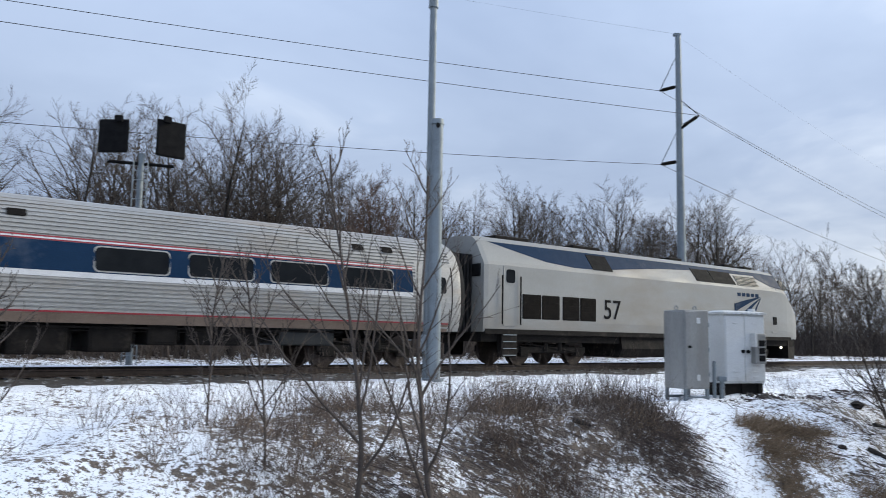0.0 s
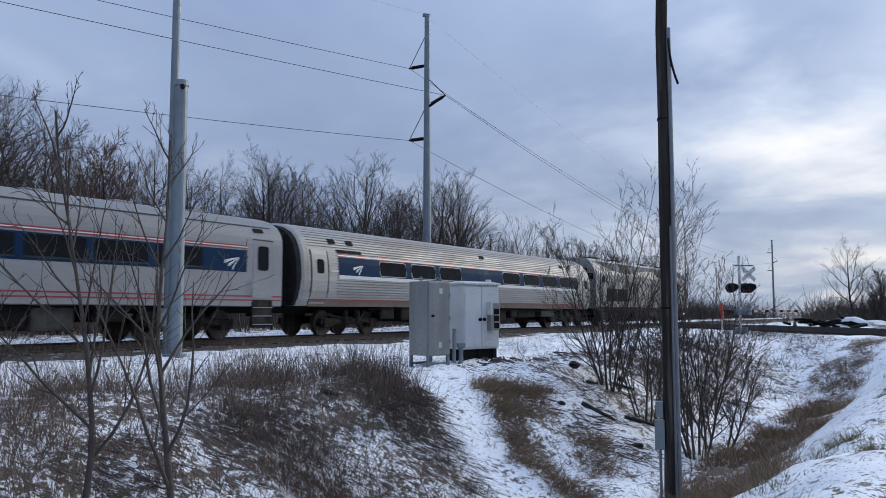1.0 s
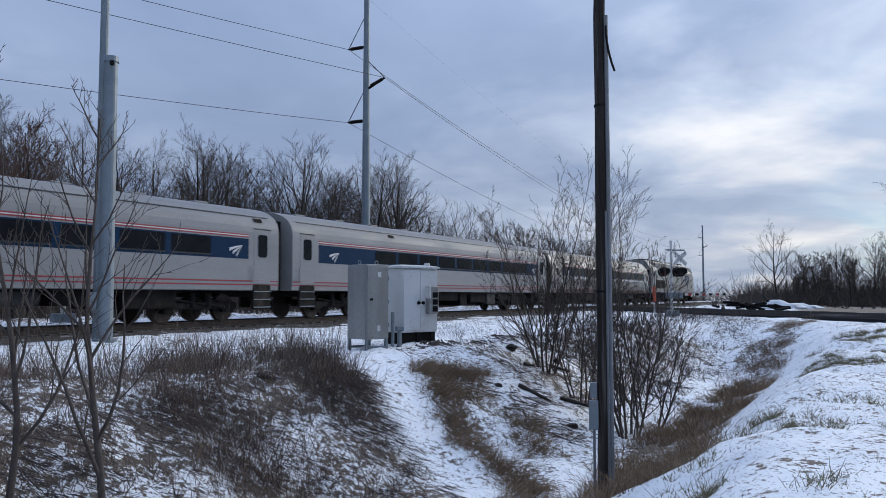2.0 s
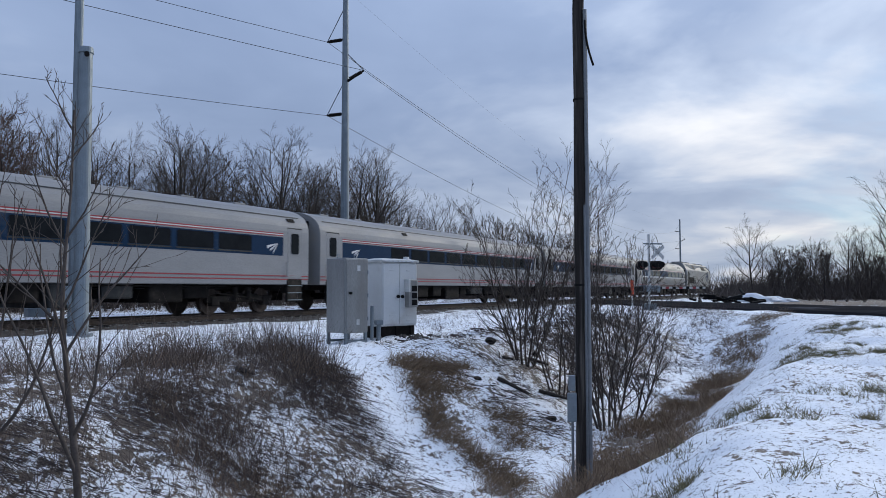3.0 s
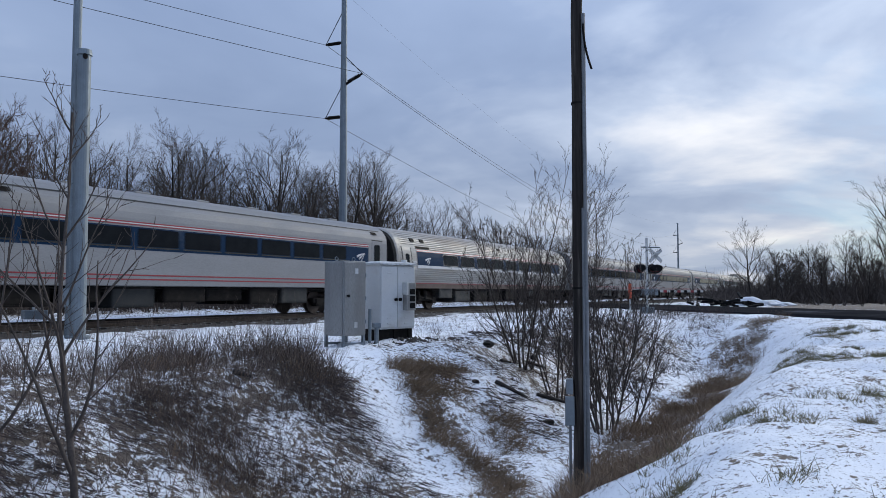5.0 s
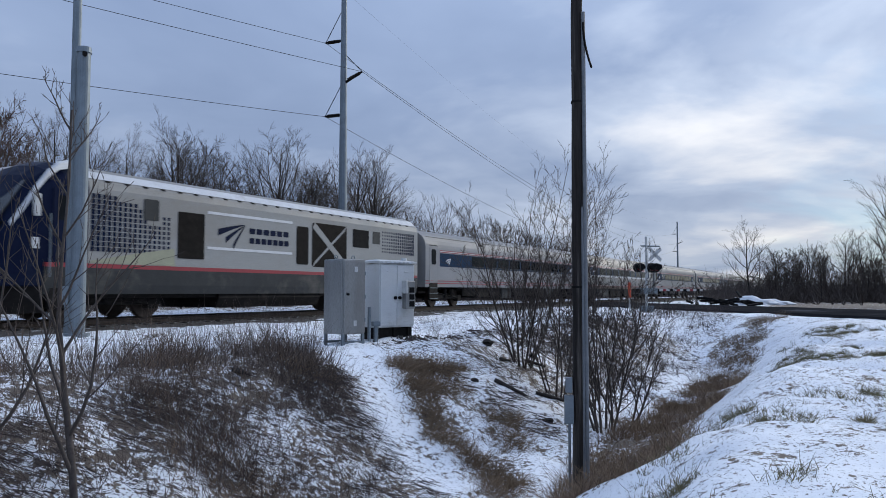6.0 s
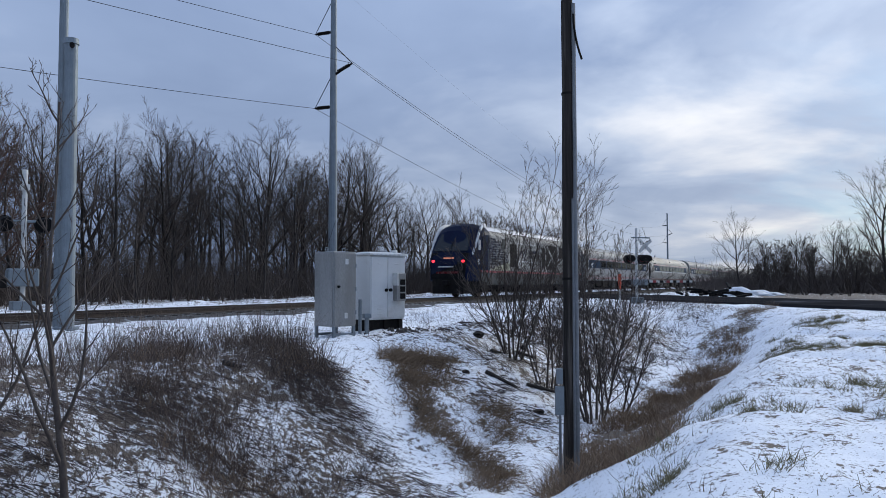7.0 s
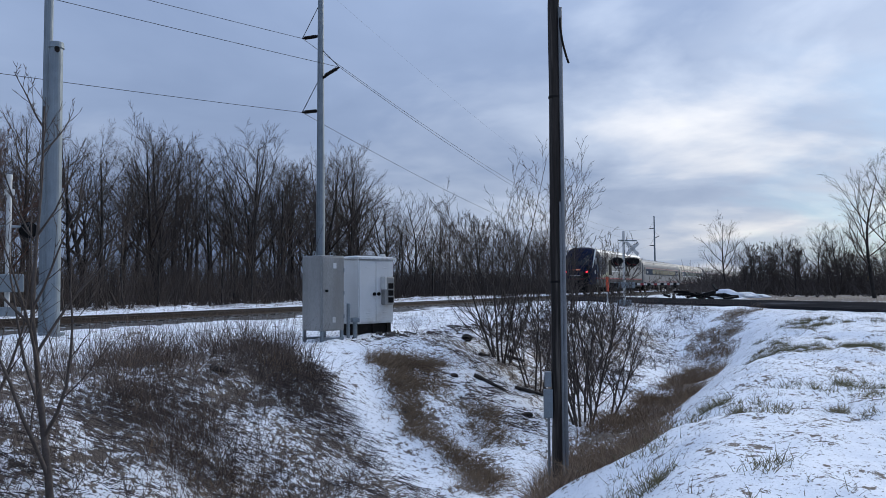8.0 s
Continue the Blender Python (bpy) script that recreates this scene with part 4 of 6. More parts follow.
    for k in range(3):
        part("number_bar", box(-20.95 + k * 0.3, -20.75 + k * 0.3, -1.475, -1.43, 1.95, 2.25, 0.01), WHITE, car)
    part("nose_panel", prism([(-1.08, 1.06), (1.08, 1.06), (1.16, 1.9), (1.22, 2.62), (-1.22, 2.62), (-1.16, 1.9)], lambda a, b, d: (-22.05 + max(0, b - 1.9) * 0.46 + 0.10 * max(0, abs(a) - 0.9) + d, a, b), 0.10), BLACK, car, "black nose panel")
    part("destination_sign", prism([(-0.34, 2.26), (0.34, 2.26), (0.34, 2.35), (-0.34, 2.35)], lambda a, b, d: (-22.08 + max(0, b - 1.9) * 0.46 + d, a, b), 0.04), AMBER_SIGN, car)
    part("nose_stripe", box(-22.075, -21.9, -0.72, 0.72, 1.40, 1.52, 0.01), RED_LENS, car)
    for k in range(5):
        part("lettering", box(-22.07, -21.9, -0.35 + k * 0.2, -0.2 + k * 0.2, 1.76, 1.84), WHITE, car)
    part("pilot", loft([[(-20.6, -1.45, 0.25), (-20.6, 1.45, 0.25), (-20.6, 1.45, 1.0), (-20.6, -1.45, 1.0)], [(-22.0, -1.0, 0.22), (-22.0, 1.0, 0.22), (-22.02, 1.0, 1.06), (-22.02, -1.0, 1.06)]]), DARK, car)
    part("coupler", box(-22.45, -21.9, -0.16, 0.16, 0.72, 1.0, 0.03), DARK, car)
    part("underframe", box(-21.0, E0, -1.3, 1.3, 0.62, 0.97, 0.03), DARK, car)
    part("fuel_tank", extrusion([(-1.36, 0.95), (-1.42, 0.6), (-1.25, 0.28), (1.25, 0.28), (1.42, 0.6), (1.36, 0.95)], -14.0, -8.3), DARK, car)
    for x in (-18.0, -4.0):
        make_truck(car, x, 2.8, 0.53)
    bellows(car, E0, -0.05)
    return car


def build_train():
    pitch = 2.18
    cafe = [-4.84 - k * pitch for k in range(4)] + [-16.96 - k * 2.1 for k in range(3)]
    coach = [-20.8 + k * 2.1 for k in range(8)]
    flat = [-5.3 - k * 1.86 for k in range(9)]
    return [
        streamlined_locomotive(),
        rounded_coach("coach", "fluted stainless steel coach with blue band and few windows", 0, cafe, 1),
        flat_coach("coach", "slab-sided silver coach with blue window band, second car", 26, None, 2, flat),
        flat_coach("coach", "slab-sided silver coach with blue window band, third car", 52, None, 3, flat),
        flat_coach("coach", "slab-sided silver coach with one pale blanked window", 78, len(flat), 4, flat + [-21.95]),
        rounded_coach("coach", "fluted stainless steel coach with a full row of windows", 104, coach, 5),
        flat_coach("coach", "slab-sided silver coach ahead of the trailing locomotive", 130, None, 6, flat),
        raked_locomotive(),
    ]


TRAIN = build_train()
OFFSETS = [0, 0, 26, 52, 78, 104, 130, 156]
SPEED, START = 29.0, -0.55

# ---- things beside the line ----


def polar(az, r):
    return r * math.sin(radians(az)), r * math.cos(radians(az))


def to_uv(x, y):
    dx, dy = x - TX, y - TY
    return dx * TC + dy * TS, -dx * TS + dy * TC


def ground_at(x, y):
    return ground_z(*to_uv(x, y))


def signal_cabinets():
    yaw = 22
    # bare aluminium cabinet on an open leg frame
    x, y = polar(15.95, 20.6)
    c = thing("equipment_cabinet", pose(x, y, 0, 0, 0, yaw), "bare aluminium trackside cabinet on a raised leg frame", "cabinet", "trackside cabinets")
    g = ground_at(x, y)
    W, D, z0, z1 = 0.72, 0.80, -0.26, 1.66
    part("body", box(-W / 2, W / 2, -D / 2, D / 2, z0, z1, 0.015), ALUMINIUM, c)
    part("door", box(-W / 2 + 0.02, W / 2 - 0.02, -D / 2 - 0.03, -D / 2 - 0.003, z0 + 0.04, z1 - 0.04, 0.008), ALUMINIUM, c)
    part("side_panel", box(-W / 2 - 0.022, -W / 2 - 0.003, -D / 2 + 0.03, D / 2 - 0.03, z0 + 0.04, z1 - 0.04, 0.006), ALUMINIUM, c)
    part("handle", rod((-W / 2 + 0.12, -D / 2 - 0.03, 0.76), (-W / 2 + 0.12, -D / 2 - 0.09, 0.76), 0.03), BLACK, c)
    for z in (0.1, 0.7, 1.3):
        part("hinge", rod((W / 2 - 0.02, -D / 2 - 0.035, z - 0.05), (W / 2 - 0.02, -D / 2 - 0.035, z + 0.05), 0.014, n=6), GALV, c)
    for px, pz in ((0.04, 1.40), (0.02, 0.02)):
        part("label_plate", box(px - 0.05, px + 0.05, -D / 2 - 0.036, -D / 2 - 0.031, pz - 0.07, pz + 0.07), PALE, c)
    for px in (-0.28, 0.28):
        bm = bmesh.new()
        for k in range(10):
            a, b = radians(36 * k), radians(36 * (k + 1))
            add_rod(bm, (px + 0.05 * math.cos(a), 0, z1 + 0.06 + 0.05 * math.sin(a)), (px + 0.05 * math.cos(b), 0, z1 + 0.06 + 0.05 * math.sin(b)), 0.012, n=6)
        part("lifting_eye", bm, GALV, c)
    for px in (-W / 2 + 0.04, W / 2 - 0.04):
        for py in (-D / 2 + 0.04, D / 2 - 0.04):
            part("leg", box(px - 0.035, px + 0.035, py - 0.035, py + 0.035, g - 0.1, z0), GALV, c)
    part("foot_rail", box(-W / 2, W / 2, -D / 2, -D / 2 + 0.07, g + 0.0, g + 0.06), GALV, c)
    part("foot_rail", box(-W / 2, W / 2, D / 2 - 0.07, D / 2, g + 0.0, g + 0.06), GALV, c)
    # larger pale cabinet behind it
    x, y = polar(19.11, 21.78)
    c = thing("equipment_cabinet", pose(x, y, 0, 0, 0, yaw), "large pale grey two-door trackside cabinet with snow-edged lid", "cabinet", "trackside cabinets")
    g = ground_at(x, y)
    W, D, z0, z1 = 1.26, 0.72, -0.14, 1.60
    part("body", box(-W / 2, W / 2, -D / 2, D / 2, z0, z1, 0.02), PALE, c)
    part("lid", loft([[(-W / 2 - 0.05, -D / 2 - 0.06, z1), (W / 2 + 0.05, -D / 2 - 0.06, z1), (W / 2 + 0.05, D / 2 + 0.05, z1), (-W / 2 - 0.05, D / 2 + 0.05, z1)],
                      [(-W / 2 - 0.05, -D / 2 - 0.06, z1 + 0.05), (W / 2 + 0.05, -D / 2 - 0.06, z1 + 0.05), (W / 2 + 0.05, D / 2 + 0.05, z1 + 0.05), (-W / 2 - 0.05, D / 2 + 0.05, z1 + 0.05)],
                      [(-W / 2 + 0.1, -D / 2 + 0.2, z1 + 0.10), (W / 2 - 0.1, -D / 2 + 0.2, z1 + 0.10), (W / 2 - 0.1, D / 2 - 0.2, z1 + 0.10), (-W / 2 + 0.1, D / 2 - 0.2, z1 + 0.10)]]), SIGNAL_WHITE, c)
    for k in range(7):
        part("lid_clip", box(-W / 2 + 0.05 + k * 0.16, -W / 2 + 0.14 + k * 0.16, -D / 2 - 0.075, -D / 2 - 0.06, z1, z1 + 0.035, 0.004), SNOW_BANK, c)
    part("roof_vent", rod((W / 2 - 0.2, -D / 2 + 0.2, z1 + 0.05), (W / 2 - 0.2, -D / 2 + 0.2, z1 + 0.16), 0.09, 0.08, 14), PALE, c)
    for a, b in ((-W / 2 + 0.02, -0.03), (-0.015, W / 2 - 0.02)):
        d = part("door", box(a, b, -D / 2 - 0.035, -D / 2 - 0.003, z0 + 0.05, z1 - 0.05, 0.01), PALE, c)
        hx = b - 0.07 if a < -0.2 else a + 0.07
        part("handle", rod((hx, -D / 2 - 0.03, 0.66), (hx, -D / 2 - 0.09, 0.66), 0.045), BLACK, d)
        for z in (0.0, 0.14, 1.36):
            part("louvre", box((a + b) / 2 - 0.07, (a + b) / 2 + 0.07, -D / 2 - 0.05, -D / 2 - 0.03, z, z + 0.03, 0.006), PALE, d)
    ac = part("ventilator", box(0.16, 0.50, -D / 2 - 0.21, -D / 2 - 0.036, 0.36, 1.12, 0.02), ALUMINIUM, c, "small ventilator box with three black grilles")
    part("hood", box(0.14, 0.21, -D / 2 - 0.225, -D / 2 - 0.036, 0.78, 1.13, 0.01), SIGNAL_WHITE, ac)
    for k in range(3):
        part("grille", box(0.27, 0.46, -D / 2 - 0.222, -D / 2 - 0.205, 0.42 + k * 0.19, 0.57 + k * 0.19, 0.01), BLACK, ac)
    for px in (-W / 2 + 0.1, 0.0, W / 2 - 0.1):
        for py in (-D / 2 + 0.12, D / 2 - 0.12):
            part("leg", box(px - 0.07, px + 0.07, py - 0.07, py + 0.07, g - 0.15, z0), DARK, c)
    part("skid", box(-W / 2 + 0.06, W / 2 - 0.06, -D / 2 + 0.10, D / 2 - 0.10, g - 0.1, z0 - 0.02, 0.01), DARK, c)
    # riser pipe and stub between them
    x, y = polar(17.75, 20.75)
    p = thing("riser_pipe", pose(x, y, ground_at(x, y) - 0.1), "short galvanised cable riser pipes beside the cabinets", "pipe")
    part("pipe", rod((0, 0, 0), (0, 0, 1.0), 0.045), GALV, p)
    part("pipe", rod((0.22, 0.1, 0), (0.22, 0.1, 0.55), 0.06), GALV, p)
    part("cap", box(0.12, 0.32, 0.0, 0.2, 0.5, 0.62, 0.02), GALV, p)
    # stones cast up round the pale cabinet's feet
    rnd = random.Random(4)
    cx, cy = polar(20.9, 21.5)
    vs, fs = [], []
    for i in range(160):
        a, r = rnd.uniform(0, 6.28), abs(rnd.gauss(0, 0.55))
        qx, qy = cx + r * math.cos(a), cy + r * math.sin(a) * 0.8
        s = rnd.uniform(0.025, 0.06)
        z = ground_at(qx, qy)
        b = len(vs)
        for dx, dy, dz in ((1, 0, 0), (0, 1, 0), (-1, 0, 0), (0, -1, 0), (0, 0, 1), (0, 0, -1)):
            k = rnd.uniform(0.7, 1.3)
            vs.append((qx + dx * s * k, qy + dy * s * k, z + dz * s * k))
        for i0, i1 in ((0, 1), (1, 2), (2, 3), (3, 0)):
            fs += [(b + i0, b + i1, b + 4), (b + i1, b + i0, b + 5)]
    tagged(raw("gravel", vs, fs, BALLAST), "dark loose stones in the snow by the cabinet", "gravel", kind="stuff")


def power_masts():
    """Two steel masts of one line, with arms, bracing insulators and the wires between."""
    H = 22.2
    bend = {}
    spots = []
    for name, az, r, face in (("near", 15.76, 55.0, 133), ("far", 39.76, 252.0, 134)):
        x, y = polar(az, r)
        g = ground_at(x, y)
        c = thing("power_mast", pose(x, y, 0, 0, 0, 0), "tall tapered galvanised steel power-line mast with three arms" if name == "near" else "distant galvanised steel power-line mast with side arms", "utility pole", "power-line masts")
        part("shaft", rod((0, 0, g - 0.2), (0, 0, H), 0.33, 0.19, 14), GALV, c, "tapered steel shaft")
        part("cap", box(-0.32, 0.2, -0.12, 0.12, H - 0.12, H + 0.08, 0.02), GALV, c)
        dx, dy = math.cos(radians(face)), math.sin(radians(face))
        tips = []
        for z, s, rise in ((18.5, 1, 0.0), (15.5, -1, 0.6), (13.2, 1, 0.0)):
            tx, ty = s * dx * 1.5, s * dy * 1.5
            tip = (tx, ty, z + rise)
            arm = part("arm", rod((s * dx * 0.2, s * dy * 0.2, z), tip, 0.10, 0.065, 8), DARK, c, "dark insulator arm")
            bm = bmesh.new()
            for k in range(8):
                f0, f1 = 0.25 + k * 0.08, 0.29 + k * 0.08
                a = Vector((tx * f0, ty * f0, z + rise * f0))
                b = Vector((tx * f1, ty * f1, z + rise * f1))
                add_rod(bm, a, b, 0.13, n=8)
            part("insulator_disc", bm, DARK, arm)
            up_z = z + (2.1 if rise == 0 else 1.9)
            part("brace", rod((s * dx * 0.2, s * dy * 0.2, up_z), tip, 0.028, n=6), DARK, c)
            tips.append(Vector((x + tx, y + ty, z + rise)))
        tips.append(Vector((x - 0.25, y, H + 0.05)))
        spots.append(tips)
    # wires: one thing each, sagging
    left = Vector((-0.90, -0.44, 0)) * 170
    for i, slack in enumerate((2.5, 2.1, 3.6, 2.8)):
        for a, b, sag in ((spots[0][i], spots[0][i] + left + Vector((0, 0, 1.0)), slack), (spots[0][i], spots[1][i], 5.0)):
            cu = bpy.data.curves.new("power_wire", "CURVE")
            cu.dimensions, cu.bevel_depth, cu.bevel_resolution = "3D", 0.017 if i < 3 else 0.004, 1
            sp = cu.splines.new("POLY")
            n = 60
            sp.points.add(n)
            for k in range(n + 1):
                f = k / n
                p = a.lerp(b, f)
                sp.points[k].co = (p.x, p.y, p.z - sag * 4 * f * (1 - f), 1)
            cu.materials.append(WIRE)
            tmp = bpy.data.objects.new("tmp", cu)
            me = bpy.data.meshes.new_from_object(tmp)
            bpy.data.objects.remove(tmp)
            tagged(new("power_wire", me), "thin dark overhead power wire", "wire", "overhead wires")
    # slim third pole further along
    x, y = polar(37.7, 300)
    tagged(finish("distant_pole", rod((x, y, -1), (x, y, 15.5), 0.22, 0.15, 8), GALV), "slim grey pole far down the line", "utility pole")


def steel_poles():
    x, y = polar(-1.82, 21.3)
    g = ground_at(x, y)
    c = thing("steel_pole", pose(x, y, 0), "stout galvanised steel pole with a capped top beside the track", "pole", "steel poles")
    part("tube", rod((0, 0, g - 0.2), (0, 0, 6.8), 0.19, 0.155, 18), GALV, c, smooth=False)
    part("cap", rod((0, 0, 6.77), (0, 0, 6.91), 0.185, 0.165, 18), GALV, c)
    part("eye_bolt", rod((0.02, -0.26, 6.7), (0.02, 0.0, 6.7), 0.06, n=12), DARK, c)
    part("base_flange", rod((0, 0, g - 0.05), (0, 0, g + 0.06), 0.30, n=18), GALV, c)
    part("conduit_box", box(-0.42, -0.2, -0.1, 0.1, 0.5, 0.95, 0.02), GALV, c)
    x, y = polar(-2.3, 21.75)
    c = thing("steel_pole", pose(x, y, 0), "slender tall galvanised steel pole beside the stout one", "pole", "steel poles")
    part("tube", rod((0, 0, ground_at(x, y) - 0.2), (0, 0, 10.9), 0.125, 0.10, 14), GALV, c)
    part("cap", rod((0, 0, 10.35), (0, 0, 10.6), 0.14, n=14), GALV, c)


def wooden_pole():
    x, y = polar(32.9, 12.8)
    g = ground_at(x, y)
    c = thing("utility_pole", pose(x, y, 0), "dark weathered wooden utility pole with conduit and meter box", "utility pole")
    bm = bmesh.new()
    rings = []
    rnd = random.Random(9)
    for k in range(25):
        z = g - 0.3 + (9.0 - g) * k / 24
        r = 0.112 - 0.028 * k / 24
        ox, oy = rnd.uniform(-0.006, 0.006), rnd.uniform(-0.006, 0.006)
        rings.append([(ox + r * math.cos(6.2832 * i / 16) * (1 + 0.03 * math.sin(i * 2.4 + k)), oy + r * math.sin(6.2832 * i / 16), z) for i in range(16)])
    part("shaft", loft(rings), WOOD_POLE, c)
    bm.free()
    # bearing: the eye sees the pole's south-west side
    ax, ay = math.cos(radians(-32.75)), math.sin(radians(-32.75))   # to the right across the view
    bx, by = -ay, ax                                               # away from the eye

    def pt(right, away, z):
        return (right * ax + away * bx, right * ay + away * by, z)
    part("conduit", rod(pt(0.118, -0.07, g), pt(0.100, -0.065, 5.38), 0.034, n=10), CONDUIT, c, "light grey conduit strapped to the pole")
    part("conduit", rod(pt(0.07, -0.095, g), pt(0.065, -0.09, 2.2), 0.02, n=8), CONDUIT, c)
    for z in (0.9, 3.9):
        part("strap", rod((0, 0, z), (0, 0, z + 0.035), 0.119 - 0.0026 * (z + 1.7), n=18), DARK, c)
    bm = bmesh.new()
    for k in range(6):
        f = k / 6
        add_rod(bm, pt(0.10 + 0.13 * f * f, -0.1, 5.2 - 0.75 * f), pt(0.10 + 0.13 * ((k + 1) / 6) ** 2, -0.1, 5.2 - 0.75 * (k + 1) / 6), 0.018, n=6)
    part("loose_cable", bm, BLACK, c)
    m = Matrix.Translation(pt(-0.165, -0.06, 0)) @ pose(0, 0, 0, 0, 0, -32.75)
    part("meter_box", box(-0.075, 0.075, -0.07, 0.07, -1.25, -0.80, 0.015, m), GALV, c, "grey metal meter box")
    part("switch_box", box(-0.055, 0.055, -0.06, 0.06, -0.76, -0.52, 0.012, m), GALV, c)
    part("ground_rod", rod(pt(-0.16, -0.08, g - 0.1), pt(-0.16, -0.08, -1.25), 0.022, n=8), CONDUIT, c)
    for k, (rr, zz) in enumerate(((0.34, 6.35), (0.28, 6.42), (0.22, 6.5))):
        bm = bmesh.new()
        for i in range(20):
            a, b = radians(18 * i), radians(18 * (i + 1))
            add_rod(bm, pt(rr * math.cos(a), -0.11, zz + 0.55 * rr * math.sin(a)), pt(rr * math.cos(b), -0.11, zz + 0.55 * rr * math.sin(b)), 0.011, n=5)
        part("coiled_wire", bm, WIRE, c)


def crossing_signal():
    """Gate mast at the road, with its arm down and lamps seen from behind."""
    x, y = polar(37.63, 46)
    g = ground_at(x, y)
    c = thing("crossing_signal", pose(x, y, 0, 0, 0, 0), "white crossing signal mast with crossbuck, dark lamps and lowered gate", "crossing signal", "crossing signals")
    part("mast", rod((0, 0, g - 0.1), (0, 0, 3.95), 0.075, 0.07, 12), SIGNAL_WHITE, c)
    part("base", box(-0.3, 0.3, -0.3, 0.3, g - 0.1, g + 0.35, 0.03), GALV, c)
    part("mechanism", box(-0.5, 0.55, -0.3, 0.3, 0.7, 1.05, 0.04), GALV, c, "gate mechanism box")
    arm = part("bracket", rod((-0.35, 0.0, 3.42), (0.85, -0.1, 3.42), 0.04, n=8), GALV, c)
    for a, b in ((35, 145), (145, 35)):
        m = pose(0.5, -0.15, 2.95, 0, 0, 0) @ pose(0, 0, 0, 0, a, 10)
        part("crossbuck", box(-0.6, 0.6, -0.012, 0.012, -0.11, 0.11, 0.004, m), SIGNAL_WHITE, c)
    for k, dx in enumerate((-0.62, 0.28, 0.62)):
        d = math.cos(radians(20)) * dx
        lamp = part("lamp", rod((d, 0.10, 2.18), (d, -0.16, 2.18), 0.26, 0.26, 20), BLACK, c, "round black flasher lamp with red lens")
        part("lens", rod((d, -0.17, 2.18), (d, -0.2, 2.18), 0.17, n=16), RED_LENS, lamp)
        part("hood", rod((d, -0.16, 2.26), (d, -0.45, 2.22), 0.2, 0.17, 14), BLACK, lamp)
    part("crossarm", rod((-0.8, 0, 2.18), (0.8, 0, 2.18), 0.045, n=8), GALV, c)
    gate = part("gate_arm", box(0.3, 4.6, -0.03, 0.03, 0.86, 0.98, 0.01), SIGNAL_WHITE, c, "lowered red and white striped gate arm")
    for k in range(7):
        part("stripe", box(0.7 + k * 0.56, 0.98 + k * 0.56, -0.034, 0.034, 0.855, 0.985), RED if k % 2 else BLACK, gate)
    part("counterweight", box(-0.95, -0.45, -0.12, 0.12, 0.72, 1.0, 0.03), DARK, c)
    for ob in (gate,):
        ob.rotation_euler = (0, 0, radians(8))
    # orange-topped marker
    x, y = polar(36.45, 43)
    g = ground_at(x, y)
    c = thing("marker_post", pose(x, y, 0), "white plastic marker post with a bright orange top", "marker post")
    part("post", rod((0, 0, g - 0.1), (0, 0, 0.55), 0.05, n=10), SIGNAL_WHITE, c)
    part("sleeve", rod((0, 0, 0.5), (0, 0, 1.32), 0.085, n=12), ORANGE, c, "orange sleeve")
    # small yellow sign far along the road
    x, y = polar(53.0, 118)
    c = thing("road_sign", pose(x, y, 0, 0, 0, -50), "small pale yellow sign on a post far off", "sign")
    part("post", rod((0, 0, -0.6), (0, 0, 1.8), 0.04, n=6), GALV, c)
    part("plate", box(-0.3, 0.3, -0.03, -0.005, 1.1, 1.9), YELLOW, c)


def far_side_mast():
    """White mast across the track with a grey machine box, seen through the saplings."""
    x, y = polar(-4.38, 30.0)
    g = ground_at(x, y)
    c = thing("crossing_signal", pose(x, y, 0, 0, 0, 15), "white signal mast across the track with flashers and gate box", "crossing signal", "crossing signals")
    part("mast", rod((0, 0, g - 0.1), (0, 0, 4.6), 0.085, n=12), SIGNAL_WHITE, c)
    part("bell", rod((0, 0, 4.55), (0, 0, 4.7), 0.10, 0.09, 14), SIGNAL_WHITE, c)
    part("collar", box(-0.14, 0.14, -0.14, 0.14, 4.0, 4.2, 0.02), SIGNAL_WHITE, c)
    part("crossarm", rod((-0.75, 0, 2.95), (0.75, 0, 2.95), 0.045, n=8), GALV, c)
    for dx in (-0.6, 0.6):
        lamp = part("lamp", rod((dx, 0.12, 2.85), (dx, -0.12, 2.85), 0.27, n=20), BLACK, c)
        part("hood", rod((dx, -0.1, 2.9), (dx, -0.45, 2.86), 0.2, 0.17, 14), BLACK, lamp)
    part("mechanism", box(-0.5, 0.45, -0.3, 0.3, 0.75, 1.35, 0.05), GALV, c, "grey gate mechanism box")
    part("counterweight", box(-0.95, -0.5, -0.15, 0.15, 0.7, 1.0, 0.03), DARK, c)
    part("base", box(-0.35, 0.35, -0.35, 0.35, g - 0.1, g + 0.3, 0.03), GALV, c)


